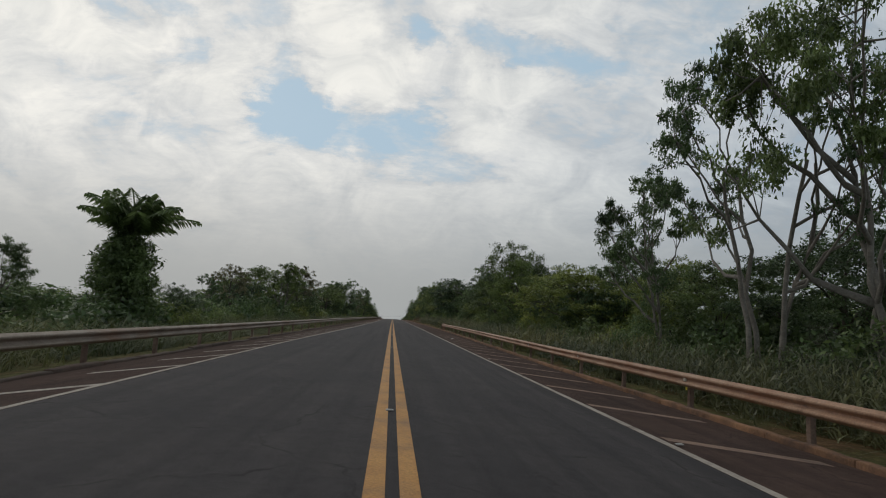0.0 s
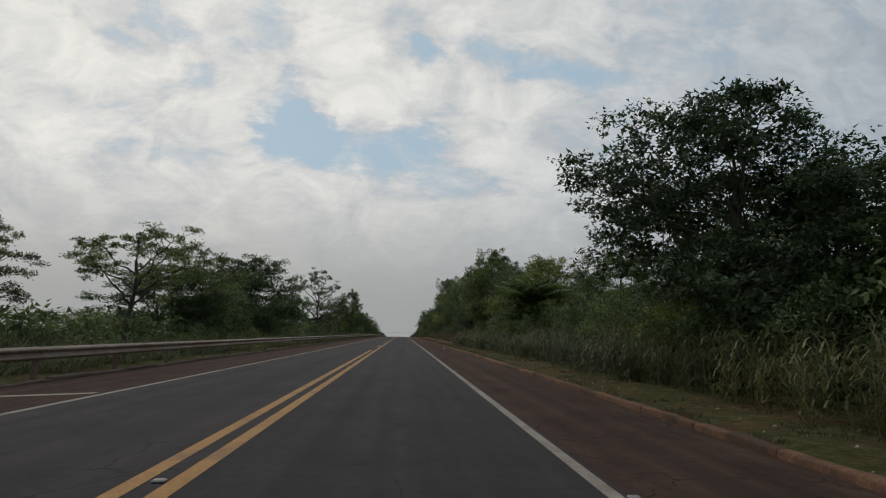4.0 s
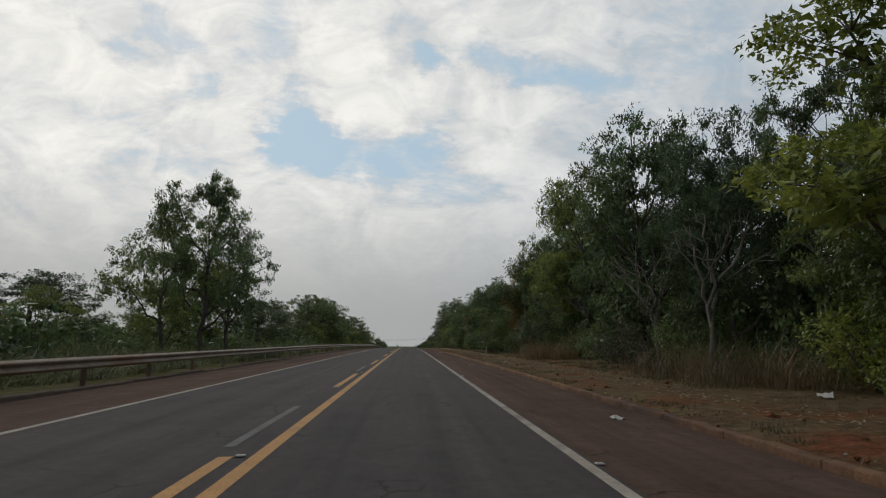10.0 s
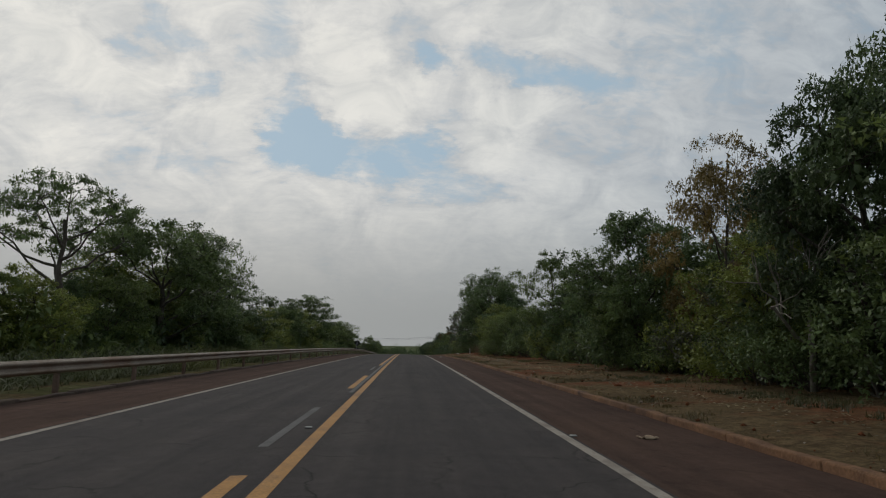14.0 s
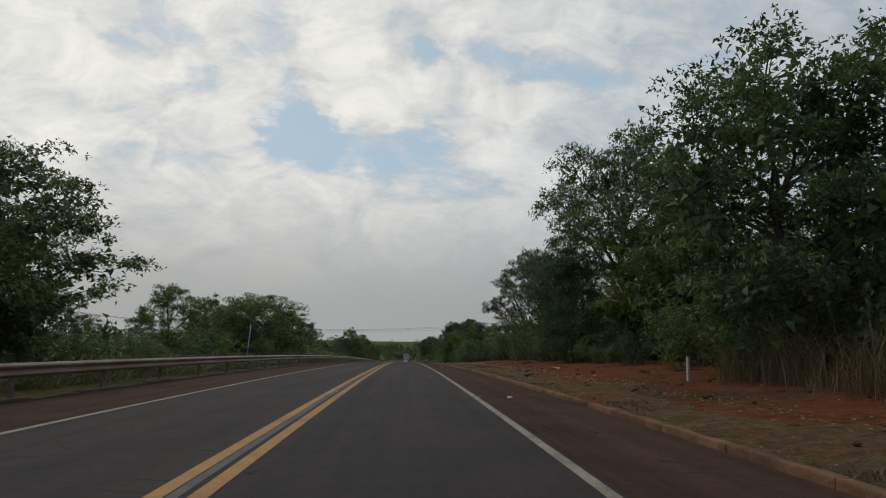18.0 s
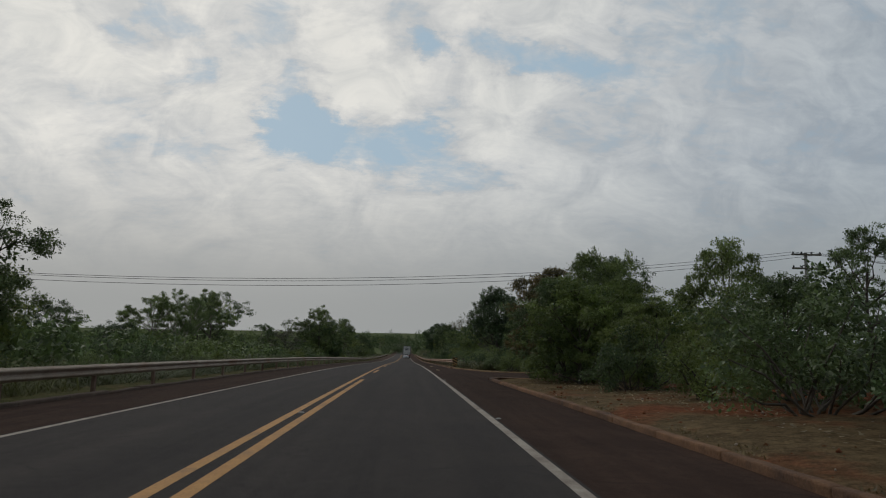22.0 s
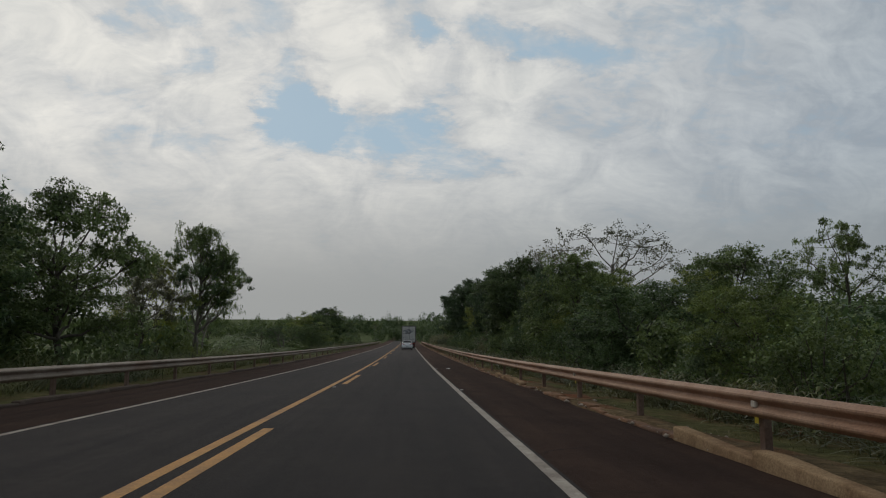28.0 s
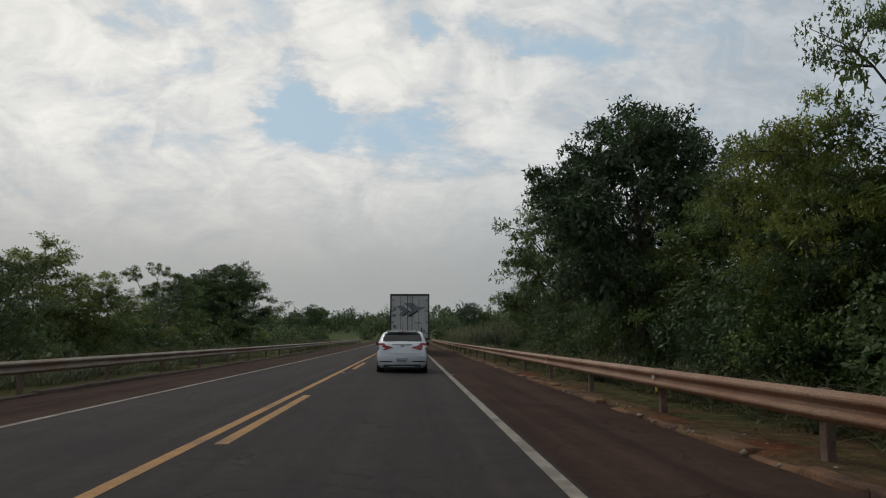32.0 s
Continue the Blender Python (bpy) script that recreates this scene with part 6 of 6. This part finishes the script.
    part("windscreen", box_bm(-1.05, 1.05, 16.39, 16.42, 2.0, 2.95, 0.005), DARK_GLASS, cab)
    part("tractor_chassis", box_bm(-0.45, 0.45, 10.8, 16.2, 0.6, 0.85, 0.02), TRIM, t, "black tractor chassis")
    return t


hatchback(1.94, 648.6)
box_truck(2.2, 669.4)


# ---------------------------------------------------------------- signs, poles, cables
SIGN_BACK = surface("sign_back_black", (0.018, 0.019, 0.02), (0.03, 0.03, 0.03), 3, 0.6, 0.1, 30)
GALV = surface("galvanised_post", (0.30, 0.30, 0.30), (0.40, 0.40, 0.39), 4, 0.5, 0.1, 40, metal=0.4)
CONCRETE = surface("pole_concrete", (0.20, 0.19, 0.175), (0.28, 0.265, 0.245), 2, 0.9, 0.3, 30)
CABLE = plain("dark_cable", (0.03, 0.03, 0.032), 0.6)
POSTWHITE = surface("white_marker_paint", (0.5, 0.48, 0.44), (0.62, 0.60, 0.56), 8, 0.7, 0.1, 40)

sign = tagged(new("road_sign"), "diamond warning sign seen from its black back, with a small plate", "road sign")
sign.matrix_basis = pose(-8.0, 414.7, float(land(414.7, -8.0)), 0, 4, 0)
b = bmesh.new()
bmesh.ops.create_cone(b, cap_ends=True, segments=10, radius1=0.035, radius2=0.035, depth=3.0, matrix=Matrix.Translation((0, 0, 1.15)))
part("post", b, GALV, sign, "galvanised round post", True)
part("panel", box_bm(-0.41, 0.41, 0.04, 0.06, -0.41, 0.41, 0.008), SIGN_BACK, sign, "black back of a diamond panel", m=pose(0.05, 0, 2.05, 0, 45, 0))
part("plate", box_bm(-0.46, 0.40, 0.04, 0.055, 0.98, 1.26, 0.02), SIGN_BACK, sign, "black back of a small plate")
for z in (1.95, 2.15):
    part("clamp", box_bm(-0.06, 0.06, -0.045, 0.05, z - 0.02, z + 0.02, 0.005), GALV, sign)


def utility_pole(x, s, high):
    p = tagged(new("utility_pole"), "slim concrete power pole with a timber crossarm", "utility pole")
    p.matrix_basis = pose(x, s, float(land(s, x)))
    v, q = tube([(0, 0, -0.5), (0, 0, high)], [0.16, 0.10], 10)
    child("pole", mesh_np("pole", v, q, CONCRETE, True), p)
    for z in (high - 0.15, high - 1.1):
        arm = part("crossarm", box_bm(-1.05, 1.05, -0.16, -0.05, z - 0.06, z + 0.06, 0.01), BARK, p, "timber crossarm")
        for ix in (-0.95, -0.35, 0.35, 0.95):
            v, q = tube([(ix, -0.1, z + 0.06), (ix, -0.1, z + 0.13), (ix, -0.1, z + 0.2)], [0.045, 0.06, 0.03], 8)
            child("insulator", mesh_np("insulator", v, q, TRIM, True), arm)
    return p


def cable(a, b, sag):
    n = 25
    f = np.linspace(0, 1, n)[:, None]
    p = np.asarray(a) + (np.asarray(b) - np.asarray(a)) * f
    p[:, 2] -= sag * 4 * (f * (1 - f))[:, 0]
    v, q = tube(p, np.full(n, 0.013), 5)
    return tagged(new("power_cable", mesh_np("power_cable", v, q, CABLE, True)), "thin dark power cable slung across the road", "cable", "cables across the road")


zr = float(road_z(481))
high = zr + 8.2 - float(land(484, 29))
utility_pole(29, 484.3, high)
utility_pole(-62, 473, 9.5)
zl = float(land(473, -62)) + 9.5
for k, (ix, dz) in enumerate(((-0.95, 0), (0.35, 0), (0.95, -0.14))):
    cable((29 + ix, 484.2, zr + 8.2 + dz), (-62 + ix, 472.9, zl + dz), 3.4 + 0.12 * k)
    cable((29 + ix, 484.2, zr + 8.2 + dz), (95 + ix, 492, zr + 9.5 + dz), 1.8)


def marker_post(x, s, high):
    m = tagged(new("marker_post"), "thin whitewashed marker post on the verge", "post", "marker posts")
    m.matrix_basis = pose(x, s, float(land(s, x)), 0, random.uniform(-3, 3), 20)
    part("stake", box_bm(-0.045, 0.045, -0.045, 0.045, -0.3, high, 0.012), POSTWHITE, m)
    part("cap", box_bm(-0.05, 0.05, -0.05, 0.05, high - 0.02, high + 0.03, 0.015), CONCRETE, m)


for x, s, high in ((10.0, 291.5, 0.7), (10.5, 395.0, 0.75), (10.2, 207, 0.5), (-9.0, 300, 0.6)):
    marker_post(x, s, high)

# fence stakes behind the second guardrail
for k in range(5):
    f = tagged(new("fence_stake"), "grey weathered timber fence stake behind the guardrail", "fence stake", "fence stakes by the culvert")
    s = 505.5 + k * 1.6
    f.matrix_basis = pose(7.6 + 0.15 * k, s, float(land(s, 7.8)), 0, random.uniform(-4, 4), 15 * k)
    part("stake", box_bm(-0.055, 0.055, -0.045, 0.045, -0.3, 0.98 - 0.06 * (k % 2), 0.015), BARK, f)

# ---------------------------------------------------------------- road studs, litter, stones
STUD = from_bm("stud", box_bm(-0.05, 0.05, -0.045, 0.045, 0.0, 0.018, 0.01), plain("stud_white", (0.32, 0.31, 0.29), 0.5))
for k in range(48):
    s = 8.0 + 16.0 * k
    for x in (3.64, 0.0):
        o = tagged(new("road_stud", STUD), "small pale reflective road stud", "road stud", "road studs")
        o.matrix_basis = pose(x + (0.2 if s < 40 and x > 1 else 0), s, float(surf(s, x)) + 0.003)

PAPER = plain("litter_white", (0.55, 0.53, 0.5), 0.7)
CARD = surface("litter_brown", (0.30, 0.22, 0.15), (0.4, 0.3, 0.2), 6, 0.9, 0.1, 40)


def scrap(x, s, size, mat, label):
    g = random.Random(int(s * 10))
    b = bmesh.new()
    bmesh.ops.create_grid(b, x_segments=4, y_segments=4, size=size / 3)
    for v in b.verts:
        v.co.z += size * 0.22 * noise.noise((v.co.x * 5 / size, v.co.y * 5 / size, s)) + size * 0.05
        v.co.x *= 1 + 0.3 * g.random()
    r = bmesh.ops.extrude_face_region(b, geom=b.faces[:])
    bmesh.ops.translate(b, verts=[v for v in r["geom"] if isinstance(v, bmesh.types.BMVert)], vec=(0, 0, 0.012))
    o = tagged(new("litter", from_bm("litter", b, mat)), label, "litter", "litter on the verge")
    o.matrix_basis = pose(x, s, float(land(s, x) if abs(x) > 6 else surf(s, x)) + (0.07 if abs(x) > 6 else 0.004), g.uniform(-5, 5), g.uniform(-5, 5), g.uniform(0, 360))


for x, s, size in ((10.6, 238.5, 0.45), (9.8, 409, 0.5), (8.2, 198, 0.12), (7.4, 262, 0.16), (9.1, 400, 0.14), (8.7, 431, 0.2), (10.2, 436, 0.25), (4.6, 47, 0.22), (5.4, 152, 0.2), (4.9, 197, 0.3), (5.2, 236, 0.28), (5.0, 258, 0.3), (5.1, 292, 0.34), (4.7, 312, 0.3), (4.8, 369, 0.25), (4.4, 392, 0.2), (4.6, 422, 0.35), (4.2, 489, 0.3), (4.4, 505, 0.3), (9.2, 449, 0.3), (-5.0, 420, 0.4), (-4.6, 205, 0.2), (8.9, 418, 0.16), (4.3, 584, 0.2)):
    scrap(x, s, size, PAPER if size < 0.3 or x > 6 else CARD, "crumpled whitish scrap of litter" if size < 0.3 or x > 6 else "flattened brown scrap on the shoulder")

STONE_ME = []
for k in range(4):
    b = bmesh.new()
    bmesh.ops.create_icosphere(b, subdivisions=2, radius=1)
    for v in b.verts:
        v.co *= 1 + 0.35 * noise.noise(v.co * 1.3 + Vector((k * 3, 0, 0)))
        v.co.z *= 0.6
    STONE_ME.append(from_bm("stone", b, SOIL, True))
g = random.Random(9)
for k in range(70):
    s = g.choice((g.uniform(385, 462), g.uniform(225, 330), g.uniform(385, 462)))
    x, r = g.uniform(7.5, 12.5), g.uniform(0.03, 0.12)
    o = tagged(new("stone", g.choice(STONE_ME)), "small clod of red earth on the bank", "stone", "clods on the bank")
    o.matrix_basis = pose(x, s, float(land(s, x)) + 0.05, 0, 0, g.uniform(0, 360)) @ Matrix.Diagonal((r, r, r, 1))
for k in range(16):
    s, x = (g.uniform(388, 455), g.uniform(9, 12)) if k < 9 else (g.uniform(285, 305), g.uniform(10, 12.5))
    ln, a = g.uniform(0.6, 1.9), g.uniform(0, 6.28)
    r9 = np.random.default_rng(k)
    z = float(land(s, x)) + 0.1
    v, q = tube(curve(r9, (x, s, z), (x + ln * math.cos(a), s + ln * math.sin(a), z + 0.06), 5, 0.05), [0.035, 0.03, 0.026, 0.02, 0.01], 5)
    tagged(new("fallen_branch", mesh_np("fallen_branch", v, q, BARK, True)), "dry fallen branch lying on bare soil", "branch", "fallen branches")


def rubble(seed, n, s0, s1, x0, x1, mat, label, big=0.06):
    """Pebbles and crumbs lying on the verge."""
    r = np.random.default_rng(seed)
    s, x = s0 + (s1 - s0) * r.random(n), x0 + (x1 - x0) * r.random(n) ** 1.3
    size = big * (0.25 + r.random(n) ** 3)
    corner = np.array([(1, 0, 0), (0, 1, 0), (-1, 0, 0), (0, -1, 0), (0, 0, 0.7), (0, 0, -0.7)], float)
    shape = corner[None] * (0.6 + 0.8 * r.random((n, 6, 1))) * size[:, None, None]
    z = land(s, x) + 0.045
    v = (shape + np.stack([x, s, z], 1)[:, None]).reshape(-1, 3)
    tri = np.array([(0, 1, 4), (1, 2, 4), (2, 3, 4), (3, 0, 4), (1, 0, 5), (2, 1, 5), (3, 2, 5), (0, 3, 5)])
    q = (np.arange(n)[:, None, None] * 6 + tri[None]).reshape(-1, 3)
    return tagged(new("rubble", mesh_np("rubble", v, q, mat)), label, "rubble", kind="stuff")


PEBBLE = surface("pale_pebble", (0.28, 0.22, 0.17), (0.42, 0.36, 0.29), 9, 0.9, 0.2, 40)
rubble(1, 900, 352, 470, 6.4, 11.5, PEBBLE, "pale pebbles and crumbs strewn over the bank", 0.042)
rubble(2, 900, 352, 470, 6.4, 12.5, SOIL, "crumbs of red earth on the bank", 0.055)
rubble(3, 900, 196, 350, 6.4, 11.0, SOIL, "crumbs of earth on the worn verge", 0.06)
rubble(4, 500, 196, 350, 6.4, 11.0, PEBBLE, "pale pebbles on the worn verge", 0.04)
rubble(5, 1400, 503, 740, 5.75, 6.6, PEBBLE, "kerb chips and gravel along the road's edge", 0.055)
rubble(6, 900, -10, 196, 6.3, 8.0, PEBBLE, "gravel behind the kerb", 0.035)
